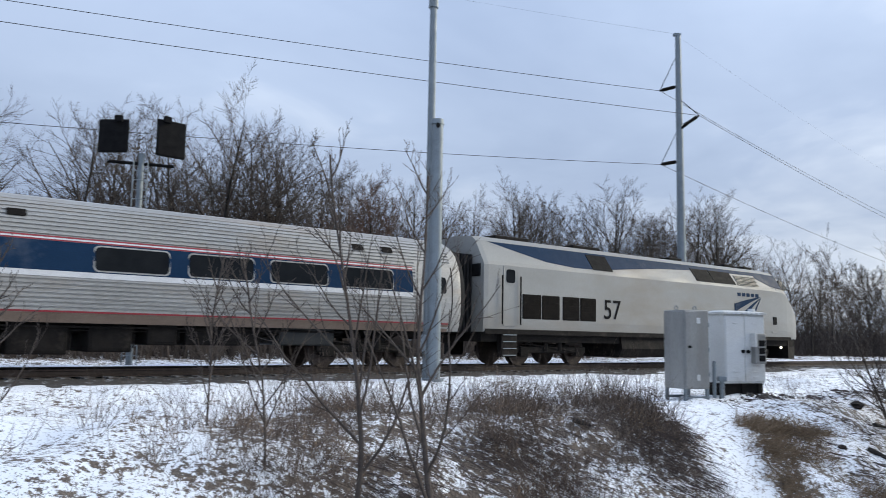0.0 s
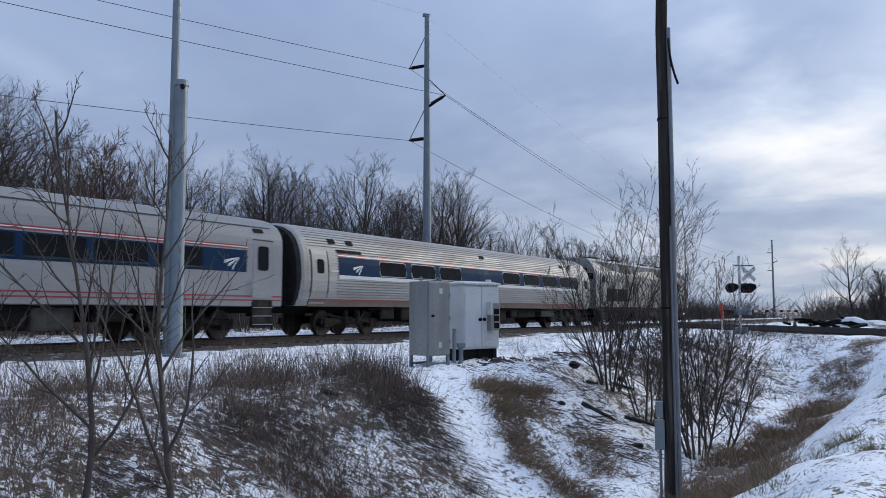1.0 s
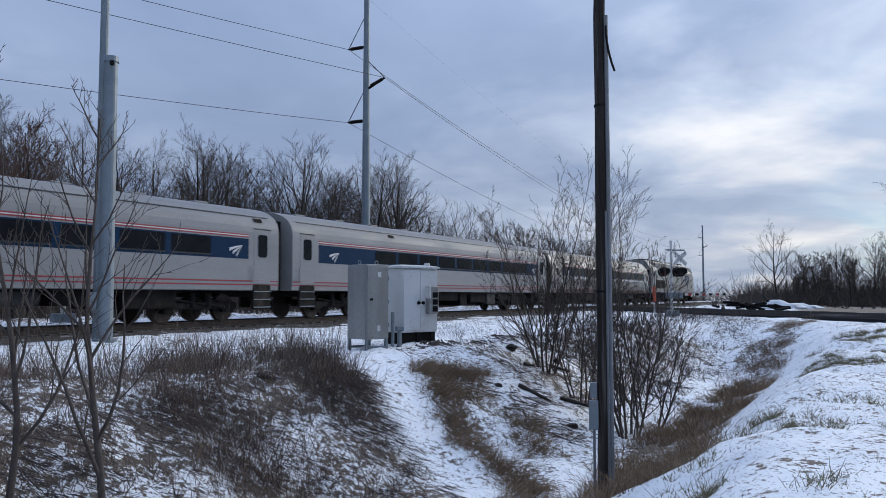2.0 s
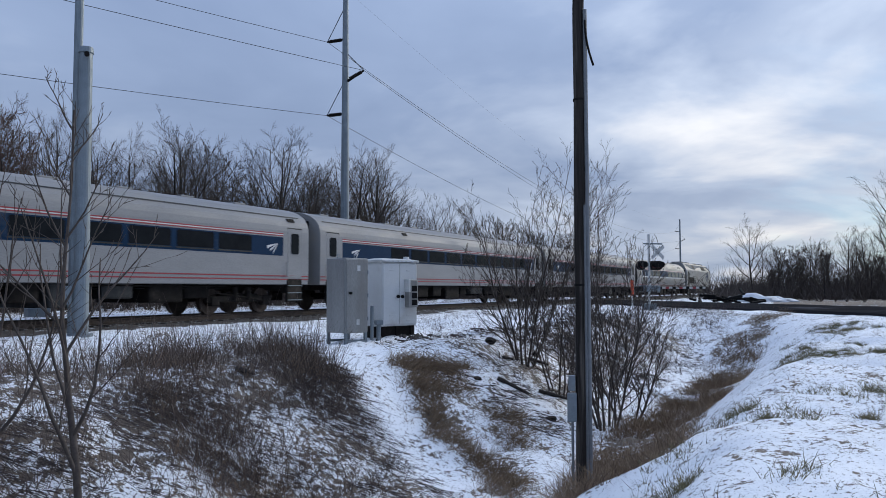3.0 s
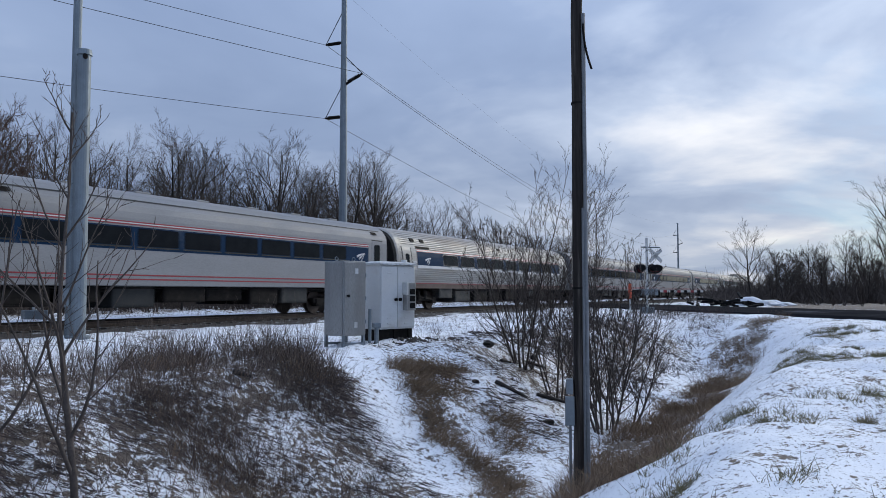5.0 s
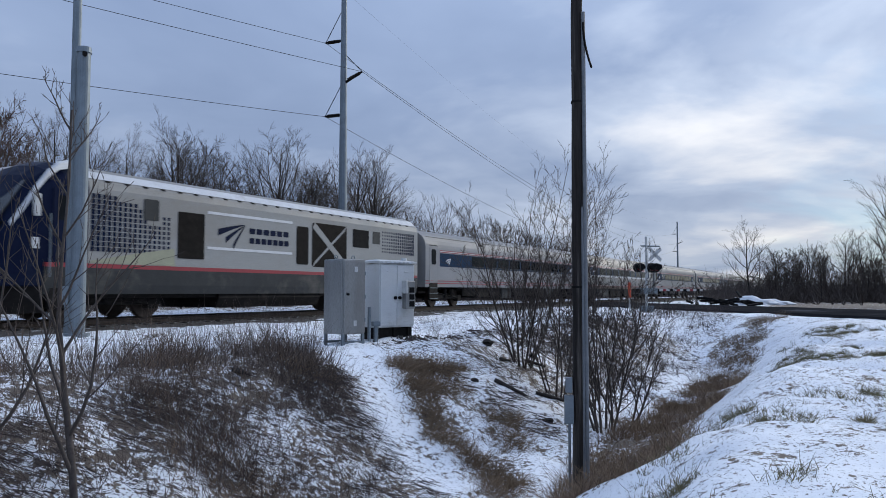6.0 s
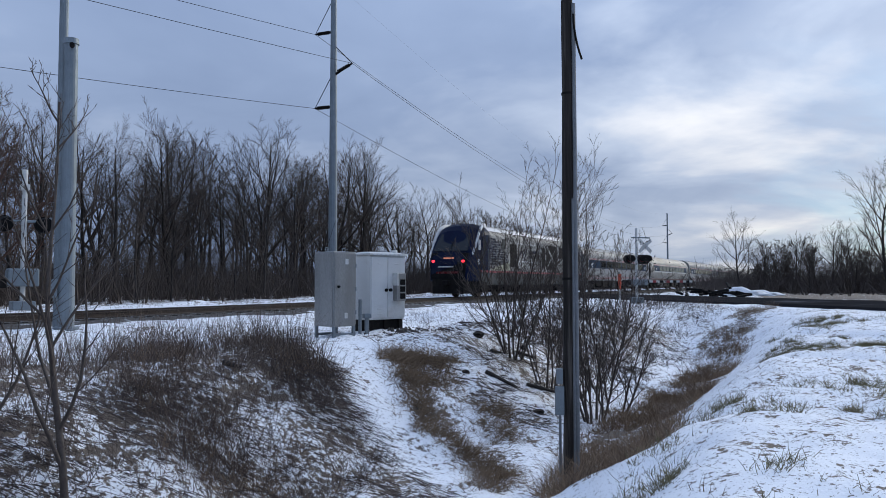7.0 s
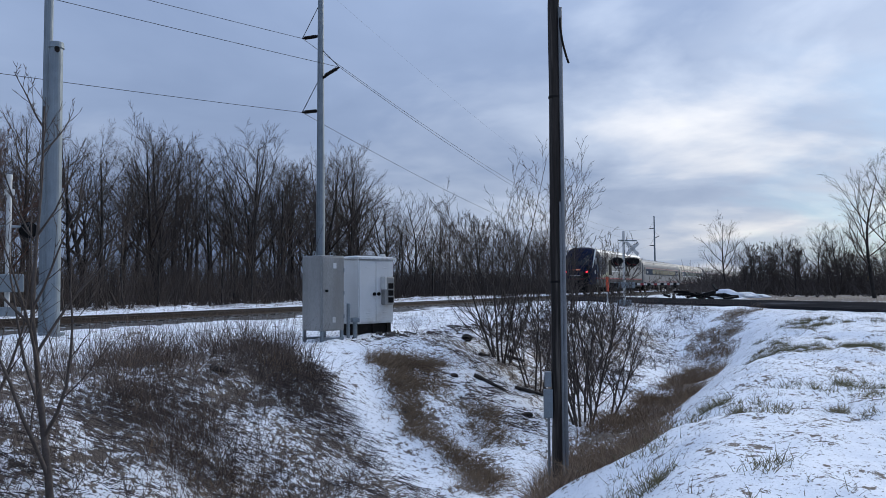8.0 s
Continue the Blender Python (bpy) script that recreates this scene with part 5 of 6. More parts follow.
def block_signal():
    """Two black signal heads on a mast beyond the train."""
    x, y = polar(-22.75, 25.2)
    g = ground_at(x, y)
    c = thing("railway_signal", pose(x, y, 0, 0, 0, 21.4), "railway signal mast with two black heads and a ladder", "railway signal")
    part("mast", rod((0, 0, g - 0.1), (0, 0, 6.3), 0.10, 0.09, 12), GALV, c)
    part("crossarm", rod((-0.95, 0, 5.98), (0.95, 0, 5.98), 0.05, n=8), BLACK, c)
    for s in (-1, 1):
        z0, z1 = 6.25, 7.28 + 0.12 * (s > 0)
        m = pose(s * 0.82, 0, 0, 0, 0, s * 24)
        head = part("signal_head", box(-0.47, 0.47, -0.06, 0.06, z0, z1, 0.06, m), BLACK, c, "square black signal head")
        for k in range(3):
            a = m @ Vector((s * -0.15, 0.06, z0 + 0.25 + k * 0.3))
            b = m @ Vector((s * -0.15, 0.42, z0 + 0.22 + k * 0.3))
            part("hood", rod(a, b, 0.13, 0.12, 12), BLACK, head)
        part("cable_box", box(-0.12, 0.12, -0.2, -0.06, z1 - 0.12, z1 + 0.08, 0.03, m @ pose(-s * 0.2, 0, 0)), BLACK, head)
    bm = bmesh.new()
    for dx in (-0.2, 0.2):
        add_rod(bm, (dx, -0.3, g), (dx, -0.3, 6.0), 0.02, n=6)
    for k in range(20):
        add_rod(bm, (-0.2, -0.3, 0.2 + k * 0.29), (0.2, -0.3, 0.2 + k * 0.29), 0.014, n=5)
    part("ladder", bm, GALV, c)


def old_sleepers():
    """Heap of discarded sleepers beyond the road, and a snow heap."""
    rnd = random.Random(12)
    cx, cy = polar(42.6, 62)
    z0 = ground_at(cx, cy)
    for i in range(26):
        m = pose(cx + rnd.gauss(0, 1.5), cy + rnd.gauss(0, 0.9), z0 + 0.12 + abs(rnd.gauss(0, 0.22)), rnd.uniform(-14, 14), rnd.uniform(-18, 18), rnd.uniform(0, 180))
        ob = finish("discarded_sleeper", box(-0.65, 0.65, -0.09, 0.09, -0.08, 0.08, 0.015), BLACK)
        ob.matrix_world = m
        tagged(ob, "black discarded sleeper lying in a snowy heap", "sleeper", "heap of old sleepers")
    for az, r, rad, h in ((44.4, 72, 2.1, 0.75), (45.8, 74, 1.7, 0.5)):
        x, y = polar(az, r)
        g = ground_at(x, y)
        bm = bmesh.new()
        bmesh.ops.create_icosphere(bm, subdivisions=4, radius=1)
        for v in bm.verts:
            n = 1 + 0.3 * (noise.noise(v.co * 2.3) + 0.5 * noise.noise(v.co * 6))
            v.co = Vector((x + v.co.x * rad * n, y + v.co.y * rad * n, g - 0.1 + max(-0.3, v.co.z) * h * n))
        tagged(finish("snow_heap", bm, SNOW_BANK, smooth=True), "heap of old snow and dirt", "snow heap")


def logs_and_stones():
    rnd = random.Random(5)
    for az, r, length, yaw in ((28.0, 18.9, 0.85, -18), (8.8, 13.5, 0.32, -10), (29.8, 22.3, 0.7, 10), (27.6, 21.2, 0.45, 30), (31.0, 20.0, 0.9, -10)):
        x, y = polar(az, r)
        u, v = to_uv(x, y)
        z = ground_z(u, v)
        bm = bmesh.new()
        rings = []
        for k in range(7):
            f = k / 6
            rr = 0.06 * (1 - 0.35 * f) * rnd.uniform(0.85, 1.15)
            rings.append([((f - 0.5) * length, rr * math.cos(6.2832 * i / 9), rr * 0.8 * math.sin(6.2832 * i / 9)) for i in range(9)])
        bm.free()
        ob = finish("fallen_log", loft(rings), BARK)
        hx, hy = 0.5 * length * math.cos(radians(yaw)), 0.5 * length * math.sin(radians(yaw))
        fall = math.degrees(math.atan2(ground_at(x - hx, y - hy) - ground_at(x + hx, y + hy), length))
        ob.matrix_world = pose(x, y, 0.5 * (ground_at(x - hx, y - hy) + ground_at(x + hx, y + hy)) + 0.05, 0, fall, yaw)
        tagged(ob, "dark rotten log lying on the snowy bank", "log", "fallen logs")
    for az, r, s in ((26.35, 22.4, 0.16), (29.6, 23.0, 0.13), (25.4, 18.0, 0.08), (33.0, 24.0, 0.14), (30.6, 18.0, 0.12)):
        x, y = polar(az, r)
        bm = bmesh.new()
        bmesh.ops.create_icosphere(bm, subdivisions=2, radius=s)
        for v in bm.verts:
            v.co *= 1 + 0.5 * noise.noise(v.co * 9 + Vector((az, 0, 0)))
            v.co.z *= 0.6
        ob = finish("stone", bm, DARK)
        ob.matrix_world = pose(x, y, ground_at(x, y) + s * 0.3)
        tagged(ob, "dark stone half sunk in the snow", "stone", "stones on the bank")


signal_cabinets()
power_masts()
steel_poles()
wooden_pole()
crossing_signal()
far_side_mast()
block_signal()
old_sleepers()
logs_and_stones()

# ---- growth ----


class Sprouts:
    """Gathers tapered tubes into one list of points and faces."""

    def __init__(self):
        self.v, self.f = [], []

    def tube(self, pts, radii, n):
        base = len(self.v)
        for i, (p, r) in enumerate(zip(pts, radii)):
            d = pts[min(i + 1, len(pts) - 1)] - pts[max(i - 1, 0)]
            a = d.cross(Vector((0.31, 0.93, 0.2)))
            if a.length < 1e-6:
                a = Vector((1, 0, 0))
            a.normalize()
            b = d.normalized().cross(a)
            for k in range(n):
                t = 6.28319 * k / n
                q = p + a * (r * math.cos(t)) + b * (r * math.sin(t))
                self.v.append((q.x, q.y, q.z))
        for i in range(len(pts) - 1):
            for k in range(n):
                o = base + i * n
                self.f.append((o + k, o + (k + 1) % n, o + n + (k + 1) % n, o + n + k))


def grow(rnd, trunk, crown, p, d, length, r, level, plan, fine=0.005):
    """plan: per level (pieces, children, child length, angle, wander, lift)."""
    pieces, kids, share, angle, wander, lift = plan[level]
    pts, radii = [p.copy()], [r]
    q, dd = p.copy(), d.normalized()
    tip = 0.25 if level < len(plan) - 1 else 0.45
    for i in range(pieces):
        dd = (dd + Vector((rnd.gauss(0, wander), rnd.gauss(0, wander), rnd.gauss(0, wander) + lift))).normalized()
        q = q + dd * (length / pieces)
        pts.append(q.copy())
        radii.append(r * (1 - (1 - tip) * (i + 1) / pieces))
    (trunk if level == 0 else crown).tube(pts, radii, 6 if level == 0 else (4 if level == 1 else 3))
    if level + 1 >= len(plan):
        return
    lo = plan[0][6] if level == 0 and len(plan[0]) > 6 else 0.2
    for k in range(kids):
        f = lo + (1 - lo) * (k + rnd.random()) / kids
        i = min(int(f * pieces), pieces - 1)
        g = f * pieces - i
        at = pts[i].lerp(pts[i + 1], g)
        rad = radii[i] * (1 - g) + radii[i + 1] * g
        base = (pts[i + 1] - pts[i]).normalized()
        side = base.cross(Vector((rnd.gauss(0, 1), rnd.gauss(0, 1), rnd.gauss(0, 1)))).normalized()
        a = radians(angle * rnd.uniform(0.7, 1.3))
        nd = base * math.cos(a) + side * math.sin(a)
        ln = length * share * rnd.uniform(0.65, 1.25) * (1.15 - 0.65 * f if level == 0 else 1.1 - 0.5 * f)
        grow(rnd, trunk, crown, at, nd, ln, max(rad * 0.62, fine), level + 1, plan, fine)


def tree_meshes(seed, tall, thick, plan, fine=0.005):
    rnd = random.Random(seed)
    t, c = Sprouts(), Sprouts()
    pl = [row[:6] for row in plan]
    low = plan[0][6]
    # the trunk's clear length is set by low
    grow_tree(rnd, t, c, tall, thick, pl, low, fine)
    out = []
    for nm, s in (("trunk", t), ("crown", c)):
        me = bpy.data.meshes.new(nm)
        me.from_pydata(s.v, [], s.f)
        me.shade_smooth()
        out.append(me)
    return out


def grow_tree(rnd, t, c, tall, thick, pl, low, fine):
    pieces, kids, share, angle, wander, lift = pl[0]
    pts, radii = [Vector((0, 0, -0.3))], [thick * 1.25]
    q, dd = Vector((0, 0, 0)), Vector((rnd.gauss(0, 0.05), rnd.gauss(0, 0.05), 1)).normalized()
    pts.append(q.copy())
    radii.append(thick)
    for i in range(pieces):
        dd = (dd + Vector((rnd.gauss(0, wander), rnd.gauss(0, wander), 0.05))).normalized()
        q = q + dd * (tall / pieces)
        pts.append(q.copy())
        radii.append(max(0.012, thick * (1 - 0.92 * (i + 1) / pieces)))
    t.tube(pts, radii, 7)
    for k in range(kids):
        f = low + (0.98 - low) * (k + rnd.random() * 0.8) / kids
        x = f * pieces + 1
        i = min(int(x), len(pts) - 2)
        at = pts[i].lerp(pts[i + 1], x - i)
        rad = radii[i] * (1 - x + i) + radii[i + 1] * (x - i)
        base = (pts[i + 1] - pts[i]).normalized()
        turn = k * 2.4 + rnd.uniform(-0.5, 0.5)
        side = Vector((math.cos(turn), math.sin(turn), 0))
        a = radians(angle * rnd.uniform(0.75, 1.25))
        nd = base * math.cos(a) + side * math.sin(a)
        ln = tall * share * rnd.uniform(0.75, 1.2) * (1.1 - 0.75 * (f - low) / (1 - low))
        grow(rnd, t, c, at, nd, ln, max(rad * 0.6, 0.012), 1, pl, fine)


WOODS = [(9, 14, 0.46, 38, 0.05, 0.0, 0.24), (5, 8, 0.46, 36, 0.08, 0.07), (3, 7, 0.55, 34, 0.09, 0.05), (2, 0, 0.4, 34, 0.10, 0.03)]
SPREAD = [(7, 13, 0.58, 46, 0.07, 0.0, 0.20), (5, 8, 0.44, 38, 0.09, 0.10), (3, 8, 0.52, 34, 0.10, 0.05), (2, 0, 0.4, 34, 0.10, 0.03)]
SLIM = [(9, 12, 0.32, 32, 0.05, 0.0, 0.28), (4, 6, 0.46, 32, 0.08, 0.08), (3, 5, 0.55, 32, 0.09, 0.04), (2, 0, 0.4, 34, 0.1, 0.03)]
BUSHY = [(5, 18, 0.62, 38, 0.09, 0.0, 0.05), (5, 9, 0.44, 32, 0.13, 0.08), (4, 8, 0.50, 30, 0.16, 0.05), (2, 0, 0.4, 30, 0.18, 0.04)]
YOUNG = [(12, 14, 0.42, 38, 0.05, 0.0, 0.16), (6, 6, 0.42, 34, 0.08, 0.09), (4, 2, 0.40, 34, 0.10, 0.08), (3, 0, 0.4, 34, 0.1, 0.06)]


def place_tree(meshes, x, y, size, turn, trunk_mat, crown_mat, label, category="tree", group="", name="tree", sink=0.0):
    c = thing(name, pose(x, y, ground_at(x, y) - sink, 0, 0, turn), label, category, group)
    c.scale = (size, size, size)
    for nm, me, mat in (("trunk", meshes[0], trunk_mat), ("crown", meshes[1], crown_mat)):
        if not me.materials:
            me.materials.append(mat)
        ob = new(nm, me)
        ob.parent = c
    return c


def build_woods():
    rnd = random.Random(77)
    kinds = [tree_meshes(101 + i, 12.0, 0.20, WOODS, 0.009) for i in range(4)] + [tree_meshes(121 + i, 12.0, 0.21, SPREAD, 0.009) for i in range(3)]
    light = [tree_meshes(141 + i, 12.0, 0.14, SLIM, 0.014) for i in range(4)]
    # edge of the wood across the track; the skyline's rise seen from the road corner
    azs = [-40, -26, -20, -17, -12, -9, -5, -1, 2, 6.5, 10, 13, 18, 20.5, 23, 27, 33, 40, 60]
    els = [15, 15.5, 16.5, 17, 15, 13, 12.3, 11, 11, 12.4, 11, 10.8, 10, 8.5, 6.6, 5, 4, 2.4, 2.0]

    def tall(x, y, share):
        r = math.hypot(x, y)
        return share * (1.6 + r * math.tan(radians(float(np.interp(math.degrees(math.atan2(x, y)), azs, els))))) / 13.6
    u = -40.0
    while u < 120:
        v = rnd.uniform(18, 28)
        x, y = uv(u, v)
        place_tree(rnd.choice(kinds), x, y, tall(x, y, rnd.uniform(0.72, 1.0)), rnd.uniform(0, 360), BARK, TWIG, "bare grey-brown deciduous tree at the wood's edge", group="trees of the wood")
        u += rnd.uniform(1.2, 2.5) * (0.8 if u < -6 else 0.9 if u < 50 else 1.9)
    for i in range(76):
        u, v = rnd.uniform(-24, 80), rnd.uniform(27, 52)
        x, y = uv(u, v)
        place_tree(rnd.choice(kinds if i % 2 else light), x, y, tall(x, y, rnd.uniform(0.6, 0.95)), rnd.uniform(0, 360), BARK, TWIG, "bare deciduous tree deep in the wood", group="trees of the wood")
    for i in range(34):
        u, v = rnd.uniform(-36, 60), rnd.uniform(12.5, 19)
        x, y = uv(u, v)
        place_tree(light[i % 4], x, y, rnd.uniform(0.35, 0.62), rnd.uniform(0, 360), BARK, TWIG, "slender young bare tree before the wood", group="trees of the wood")
    for i in range(45):
        u, v = rnd.uniform(-24, 75), rnd.uniform(21, 48)
        x, y = uv(u, v)
        place_tree(rnd.choice(kinds), x, y, tall(x, y, rnd.uniform(0.36, 0.62)), rnd.uniform(0, 360), BARK, TWIG, "half-grown bare tree in the wood's understorey", group="trees of the wood")
    # broad old crowns behind the signal
    for k, az, r, s in ((4, -16.2, 42, 1.02), (5, -19.3, 44, 1.04), (6, -13.6, 46, 0.96)):
        place_tree(kinds[k], *polar(az, r), s, rnd.uniform(0, 360), BARK, TWIG, "broad-crowned old bare tree beyond the track", group="trees of the wood")
    # two fuller crowns, one reddish
    bushy = [tree_meshes(161, 8.0, 0.13, BUSHY, 0.011), tree_meshes(162, 8.0, 0.13, BUSHY, 0.016)]
    for az, r, s in ((-7.2, 37.5, 0.98), (-5.0, 41.0, 0.86), (-9.0, 40.0, 0.85)):
        place_tree(bushy[0], *polar(az, r), s, rnd.uniform(0, 360), BARK, TWIG_RED, "dense reddish-brown bushy bare tree", group="bushy trees")
    for az, r, s in ((27.2, 88, 1.0), (29.4, 94, 0.9), (25.2, 84, 0.9)):
        place_tree(bushy[1], *polar(az, r), s, rnd.uniform(0, 360), BARK, TWIG, "dense dark thicket tree", group="bushy trees")
    for i in range(44):
        az, r = rnd.uniform(45.5, 62), rnd.uniform(88, 125)
        place_tree(bushy[1], *polar(az, r), rnd.uniform(0.32, 0.72), rnd.uniform(0, 360), BARK, TWIG, "rounded leafless bush beyond the road", group="bushes beyond the road")
    # standing clear beyond the road
    for k, az, r, s in ((4, 44.5, 100, 0.70), (5, 46.2, 104, 0.45), (6, 50.2, 96, 0.56), (4, 53.4, 70, 0.80), (5, 55.6, 74, 0.9), (0, 46.6, 112, 0.52), (6, 48.0, 110, 0.55), (5, 51.4, 100, 0.62)):
        place_tree(kinds[k], *polar(az, r), s, rnd.uniform(0, 360), BARK, TWIG, "bare spreading tree standing beyond the road", group="trees beyond the road")
    for i in range(56):
        az, r = rnd.uniform(39, 60), rnd.uniform(98, 160)
        x, y = polar(az, r)
        if abs(to_uv(x, y)[1] - CENTRE) < 9:
            continue
        place_tree(rnd.choice(light), x, y, rnd.uniform(0.32, 0.66), rnd.uniform(0, 360), BARK, TWIG, "bare tree of a far brown wood", group="trees of the far wood")
    return kinds


def stems(name, spots, material, label, category, rise, lean, thick, forks, rnd, curl=0.12, parts=2, slope=0.0):
    """Dead stems and blades, far too many to count. spots: (u, v, scale)."""
    s = Sprouts()
    for u, v, k in spots:
        x, y = uv(u, v)
        z = ground_z(u, v)
        for j in range(forks):
            d = Vector((rnd.gauss(0, lean) + slope * (TS + 0.35 * TC), rnd.gauss(0, lean) - slope * (TC - 0.35 * TS), 1 - 0.92 * slope + rnd.gauss(0, lean * 0.5))).normalized()
            h = rnd.uniform(*rise) * k
            p = Vector((x + rnd.gauss(0, 0.04), y + rnd.gauss(0, 0.04), z - 0.03 + 0.06 * slope))
            pts, radii = [p], [thick]
            for i in range(parts):
                d = (d + Vector((rnd.gauss(0, curl), rnd.gauss(0, curl), -0.04))).normalized()
                p = p + d * (h / parts)
                pts.append(p)
                radii.append(thick * (1 - 0.8 * (i + 1) / parts))
            s.tube(pts, radii, 3)
    me = bpy.data.meshes.new(name)
    me.from_pydata(s.v, [], s.f)
    me.materials.append(material)
    return tagged(new(name, me), label, category, kind="stuff")


def scatter(rnd, n, u0, u1, v0, v1, keep):
    out = []
    tries = 0
    while len(out) < n and tries < n * 30:
        tries += 1
        u, v = rnd.uniform(u0, u1), rnd.uniform(v0, v1)
        if rnd.random() < keep(u, v):
            out.append((u, v, rnd.uniform(0.6, 1.25)))
    return out


def build_undergrowth():
    rnd = random.Random(31)

    def clump(u, v, f=0.7, seed=41):
        return float(step(vnoise(u * f, v * f, seed), 0.35, 0.7))

    def brush(u, v):
        return float(step(u, -14.5, -11) * (1 - step(u - lane_left(v), -0.7, 0.0)) * step(v, -14.8, -13.2) * (1 - step(v, -8.4, -6.2))) * (0.15 + 0.85 * clump(u, v))
    spots = scatter(rnd, 1500, -15, 0, -12.6, -6.0, brush)
    stems("brush", spots, STALK, "dense brown dead weeds over the snowy bank", "brush", (0.15, 0.6), 0.6, 0.005, 3, rnd, 0.25)
    spots = scatter(rnd, 620, -15, 0, -11.6, -6.3, brush)
    stems("tall_weeds", spots, STALK, "tall dark leafless shoots crowding the bank's top", "weeds", (0.45, 1.15), 0.34, 0.0045, 4, rnd, 0.16, 3)

    def combed(u, v):
        return float(step(u, -13.5, -10.5) * (1 - step(u - lane_left(v), -0.4, 0.1)) * step(v, -14.6, -13.6) * (1 - step(v, -10.4, -9.4))) * (0.25 + 0.75 * clump(u, v, 0.9, 57))
    spots = scatter(rnd, 1900, -14, -3, -14.8, -9.4, combed)
    stems("flattened_weeds", spots, BRUSH, "dead stalks lying flat down the snowy slope", "weeds", (0.12, 0.5), 0.35, 0.0045, 3, rnd, 0.15, 2, 1.6)
    spots = scatter(rnd, 420, -13.5, -3, -13.8, -7.5, lambda u, v: brush(u, v) * clump(u, v, 0.8, 58))
    stems("dry_grass", spots, RUSTY_GRASS, "brown grass tufts among the dead weeds", "grass", (0.15, 0.42), 0.5, 0.0055, 7, rnd, 0.3)

    def right_bank(u, v):
        return float(step(u, 1.0, 4) * (1 - step(u, 24, 34)) * step(v, -14.0, -12.6) * (1 - step(v, -10.2, -8.2))) * (0.1 + clump(u, v, 0.8, 43))
    spots = scatter(rnd, 1100, 1, 34, -14.0, -8, right_bank)
    stems("brush", spots, BRUSH, "sparse dark dead weeds on the bank by the road", "brush", (0.15, 0.6), 0.5, 0.007, 3, rnd, 0.2)
    spots = scatter(rnd, 1000, -1.5, 18, -13.2, -8.2, lambda u, v: 0.15 + 0.85 * clump(u, v, 0.9, 44))
    stems("fallen_twigs", spots, BRUSH, "dark fallen twigs and leaf litter lying on the snow", "twigs", (0.12, 0.5), 0.5, 0.010, 2, rnd, 0.25, 2, 1.5)

    # tan grass hanging over the edge of the snow lane: (u, v, spread u, spread v, how many)
    spots = []
    for u, v, su, sv, n in ((-1.9, -10.3, 0.32, 0.22, 210), (-1.2, -10.5, 0.35, 0.22, 190), (-0.4, -10.6, 0.40, 0.22, 130), (-2.4, -11.0, 0.32, 0.2, 170), (-1.6, -11.2, 0.4, 0.25, 110), (-3.1, -11.5, 0.25, 0.2, 130),
                            (-3.6, -12.1, 0.2, 0.25, 110), (-3.85, -12.8, 0.2, 0.25, 110), (-4.3, -13.4, 0.25, 0.2, 110), (-5.0, -13.9, 0.3, 0.2, 120), (-1.3, -12.4, 0.45, 0.25, 170), (-2.3, -12.9, 0.4, 0.2, 110),
                            (-5.0, -10.0, 0.4, 0.3, 130), (-8.8, -12.4, 0.7, 0.4, 150), (13.5, -11.4, 0.9, 0.5, 140)):
        spots += [(rnd.gauss(u, su), rnd.gauss(v, sv), rnd.uniform(0.5, 1.25)) for i in range(n)]
    stems("dry_grass", spots, DRY_GRASS, "tufts of tan dry grass on the snowy bank", "grass", (0.12, 0.40), 0.7, 0.0045, 6, rnd, 0.35, 3, 0.35)

    def foot(u, v):
        return float(along(np.array([u]), np.array([v]), DITCH_BAND, 1.0)[0]) * (0.03 + 0.97 * clump(u, v, 1.1, 47)) * float(1 - 0.75 * step(u, 6, 20))
    spots = scatter(rnd, 2600, -8, 23, -17.2, -13.6, foot)
    stems("dry_grass", spots[::2], RUSTY_GRASS, "matted rusty grass along the ditch's edge", "grass", (0.15, 0.5), 0.6, 0.0055, 6, rnd, 0.35, 3)
    stems("dry_grass", spots[1::2], DRY_GRASS, "tan grass blades hanging over the ditch's edge", "grass", (0.15, 0.55), 0.7, 0.005, 6, rnd, 0.4, 3)

    # lawn: separate tufts, and single blades between them
    spots = []
    for i in range(300):
        u, v = rnd.uniform(-13, 16), rnd.uniform(-22.5, -16.9)
        if clump(u, v, 0.5, 51) < rnd.uniform(0.05, 0.6):
            continue
        w = rnd.uniform(0.05, 0.20)
        spots += [(rnd.gauss(u, w * 1.7), rnd.gauss(v, w), rnd.uniform(0.5, 1.25)) for k in range(rnd.randint(14, 46))]
    stems("lawn_grass", spots, GREEN_GRASS, "faded lawn tufts poking through the snow", "grass", (0.05, 0.19), 0.6, 0.0045, 6, rnd, 0.3)
    spots = scatter(rnd, 900, -13, 20, -22.0, -16.8, lambda u, v: 0.2 + 0.8 * clump(u, v, 0.55, 51))
    stems("lawn_grass", spots, DRY_GRASS, "single dry lawn blades in the snow", "grass", (0.03, 0.12), 0.8, 0.004, 3, rnd, 0.3)

    def flat(u, v):
        return 0.15 + clump(u, v, 0.5, 53)
    spots = scatter(rnd, 900, -26, 12, -8.5, -2.0, lambda u, v: flat(u, v) * float(1 - along(np.array([u]), np.array([v]), LANE, 1.0)[0]))
    stems("weeds", spots, STALK, "scattered dead weeds sticking out of the snow", "weeds", (0.10, 0.4), 0.4, 0.0045, 3, rnd)
    spots = scatter(rnd, 500, -20, -7, -12.5, -8.0, flat)
    stems("weeds", spots, STALK, "thin dead weeds before the track", "weeds", (0.2, 0.8), 0.3, 0.005, 3, rnd)

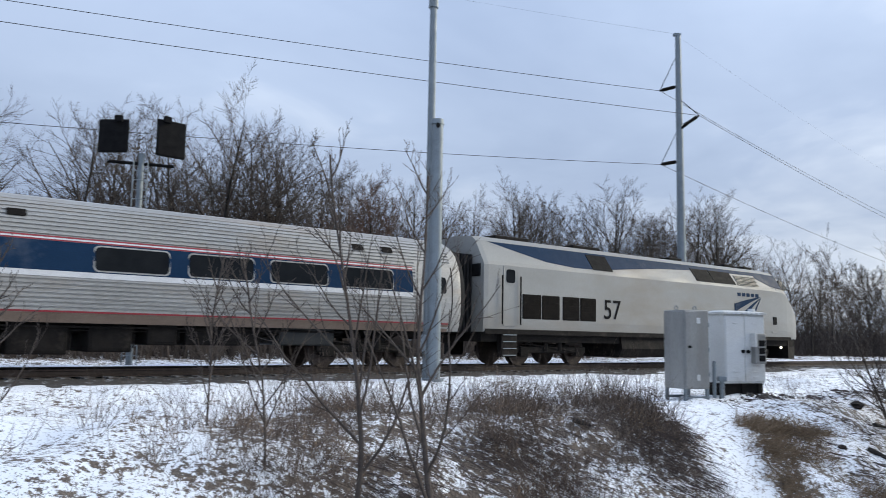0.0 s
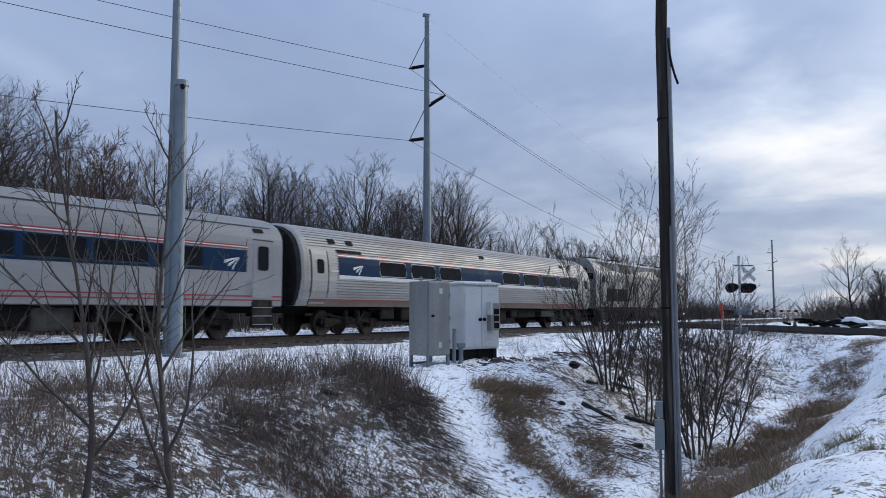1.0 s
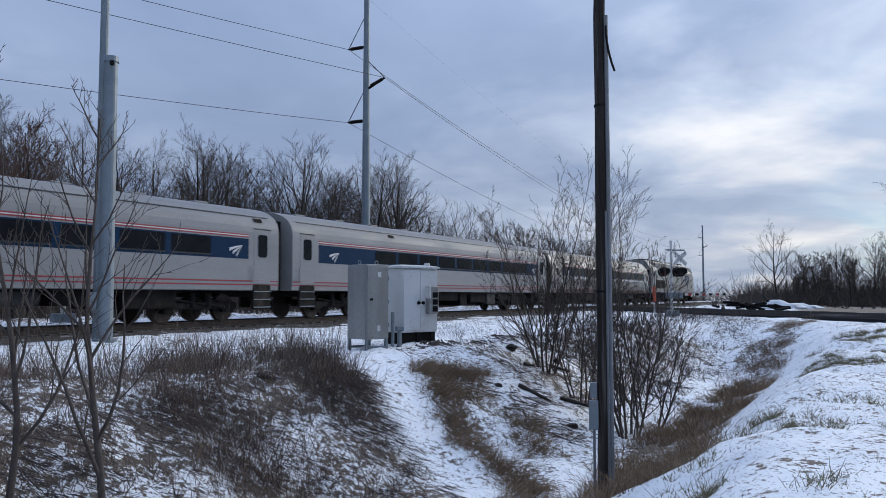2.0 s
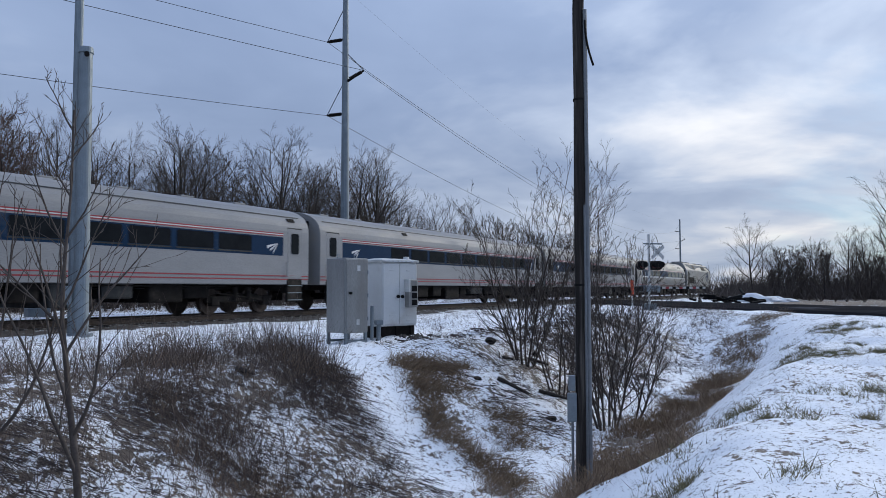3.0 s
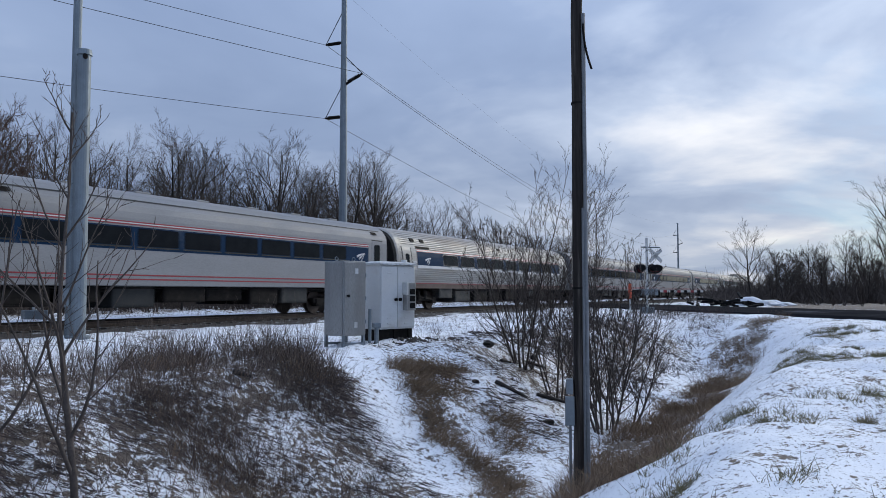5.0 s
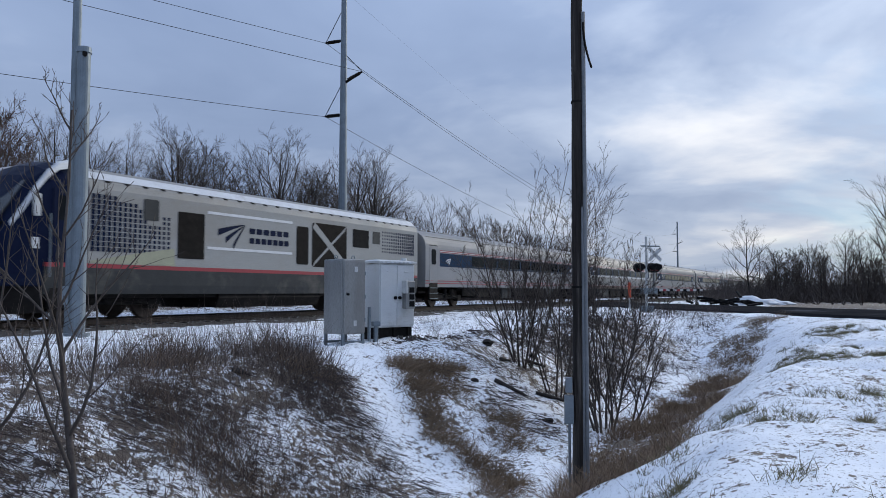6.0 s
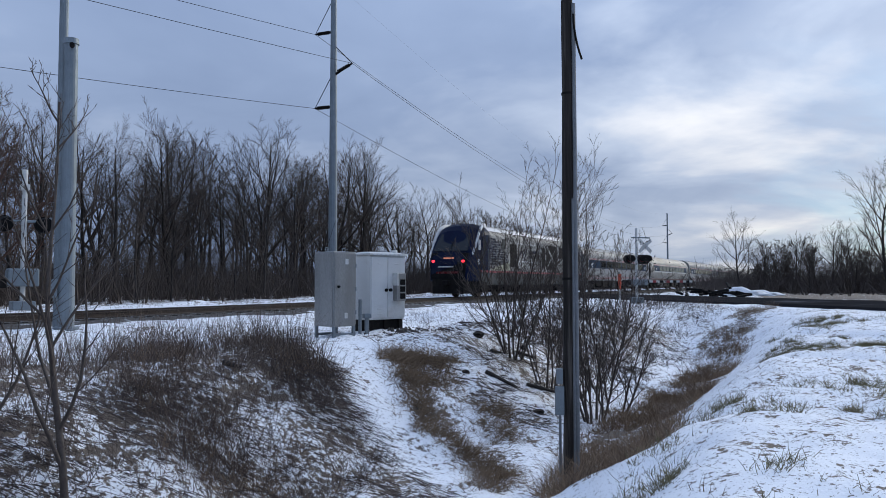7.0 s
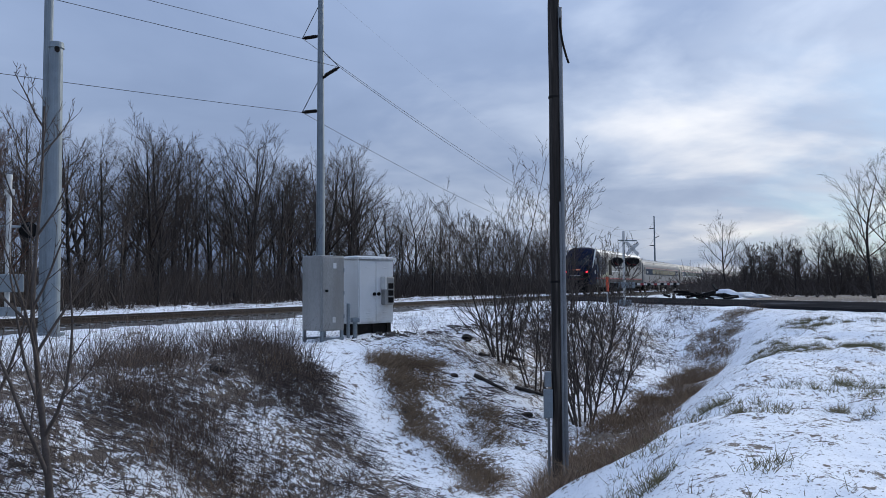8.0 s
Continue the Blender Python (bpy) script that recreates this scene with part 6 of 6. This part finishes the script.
    # thicket along the wood's foot
    spots = [(rnd.uniform(-45, 140), rnd.gauss(17, 3.2), rnd.uniform(0.6, 1.3)) for i in range(3600)]
    spots = [s for s in spots if s[1] > 9.5]
    stems("thicket", spots, TWIG, "brown leafless thicket under the trees", "thicket", (1.0, 3.6), 0.3, 0.022, 4, rnd, 0.16, 2)
    spots = [(rnd.uniform(-60, 150), rnd.gauss(34, 7), rnd.uniform(0.8, 1.5)) for i in range(2200)]
    stems("thicket", spots, TWIG, "leafless thicket deeper in the wood", "thicket", (1.5, 4.0), 0.3, 0.035, 4, rnd, 0.16, 2)
    spots = [(rnd.uniform(-50, 110), rnd.uniform(21, 40), rnd.uniform(0.6, 1.3)) for i in range(2600)]
    stems("thicket", spots, TWIG, "tall leafless saplings crowding the wood", "thicket", (2.0, 5.2), 0.30, 0.022, 4, rnd, 0.2, 3)
    far = []
    for i in range(3800):
        az, r = rnd.uniform(38, 64), rnd.gauss(112, 13)
        u, v = to_uv(*polar(az, r))
        if abs(v - CENTRE) > 5:
            far.append((u, v, rnd.uniform(0.6, 1.3)))
    stems("thicket", far, TWIG, "far brown thicket beyond the road", "thicket", (0.8, 4.0), 0.6, 0.03, 6, rnd, 0.3, 3)


def build_saplings():
    # two young trees on the near slope
    for seed, az, r, tall, thick, turn in ((201, -7.2, 9.2, 4.4, 0.040, 20), (203, -1.6, 9.0, 4.7, 0.046, 200), (207, -13.5, 9.8, 2.6, 0.018, 60), (209, -17.5, 11.5, 2.4, 0.017, 150), (205, -31.0, 9.5, 2.2, 0.018, 40)):
        me = tree_meshes(seed, tall, thick, YOUNG)
        x, y = polar(az, r)
        c = place_tree(me, x, y, 1.0, turn, SAPLING, SAPLING, "thin bare sapling with upswept branches", "sapling", "saplings", "sapling", 0.05)
    # many-stemmed shrubs round the wooden pole
    for k, (az, r, n, tall) in enumerate(((28.9, 21.6, 12, 5.7), (34.6, 18.4, 11, 5.7), (31.4, 20.5, 7, 4.9), (36.0, 19.5, 4, 3.6), (36.2, 30.0, 5, 2.4))):
        rnd = random.Random(300 + k)
        x, y = polar(az, r)
        c = thing("shrub", pose(x, y, ground_at(x, y)), "many-stemmed bare shrub rising from the ditch bank", "shrub", "bare shrubs")
        for i in range(n):
            t, cr = Sprouts(), Sprouts()
            a = 6.2832 * i / n + rnd.uniform(-0.3, 0.3)
            out = rnd.uniform(0.12, 0.58)
            grow_stem(rnd, t, cr, Vector((0.18 * math.cos(a), 0.18 * math.sin(a), -0.15)), Vector((out * math.cos(a), out * math.sin(a), 1)), tall * rnd.uniform(0.6, 1.05), rnd.uniform(0.014, 0.036))
            t.f += [tuple(q + len(t.v) for q in f) for f in cr.f]
            t.v += cr.v
            raw("stem", t.v, t.f, SAPLING, c, smooth=True)


def grow_stem(rnd, t, c, p, d, tall, thick):
    pts, radii = [p], [thick]
    dd = d.normalized()
    n = 10
    for i in range(n):
        dd = (dd + Vector((rnd.gauss(0, 0.07), rnd.gauss(0, 0.07), 0.03))).normalized()
        p = p + dd * (tall / n)
        pts.append(p)
        radii.append(max(0.004, thick * (1 - 0.92 * (i + 1) / n)))
    t.tube(pts, radii, 5)
    plan = [None, (5, 5, 0.42, 32, 0.10, 0.09), (4, 3, 0.42, 32, 0.12, 0.07), (3, 0, 0.4, 30, 0.12, 0.05)]
    for k in range(20):
        f = 0.14 + 0.83 * (k + rnd.random()) / 20
        i = min(int(f * n), n - 1)
        base = (pts[i + 1] - pts[i]).normalized()
        side = base.cross(Vector((rnd.gauss(0, 1), rnd.gauss(0, 1), rnd.gauss(0, 1)))).normalized()
        a = radians(rnd.uniform(24, 46))
        grow(rnd, t, c, pts[i].lerp(pts[i + 1], f * n - i), base * math.cos(a) + side * math.sin(a), tall * rnd.uniform(0.16, 0.34) * (1.25 - 0.7 * f), max(0.004, radii[i] * 0.55), 1, plan)


build_woods()
build_undergrowth()
build_saplings()


def motions():
    for car, off in zip(TRAIN, OFFSETS):
        walk(car, [(t, on(START + SPEED * t - off, CENTRE)) for t in range(9)])


motions()
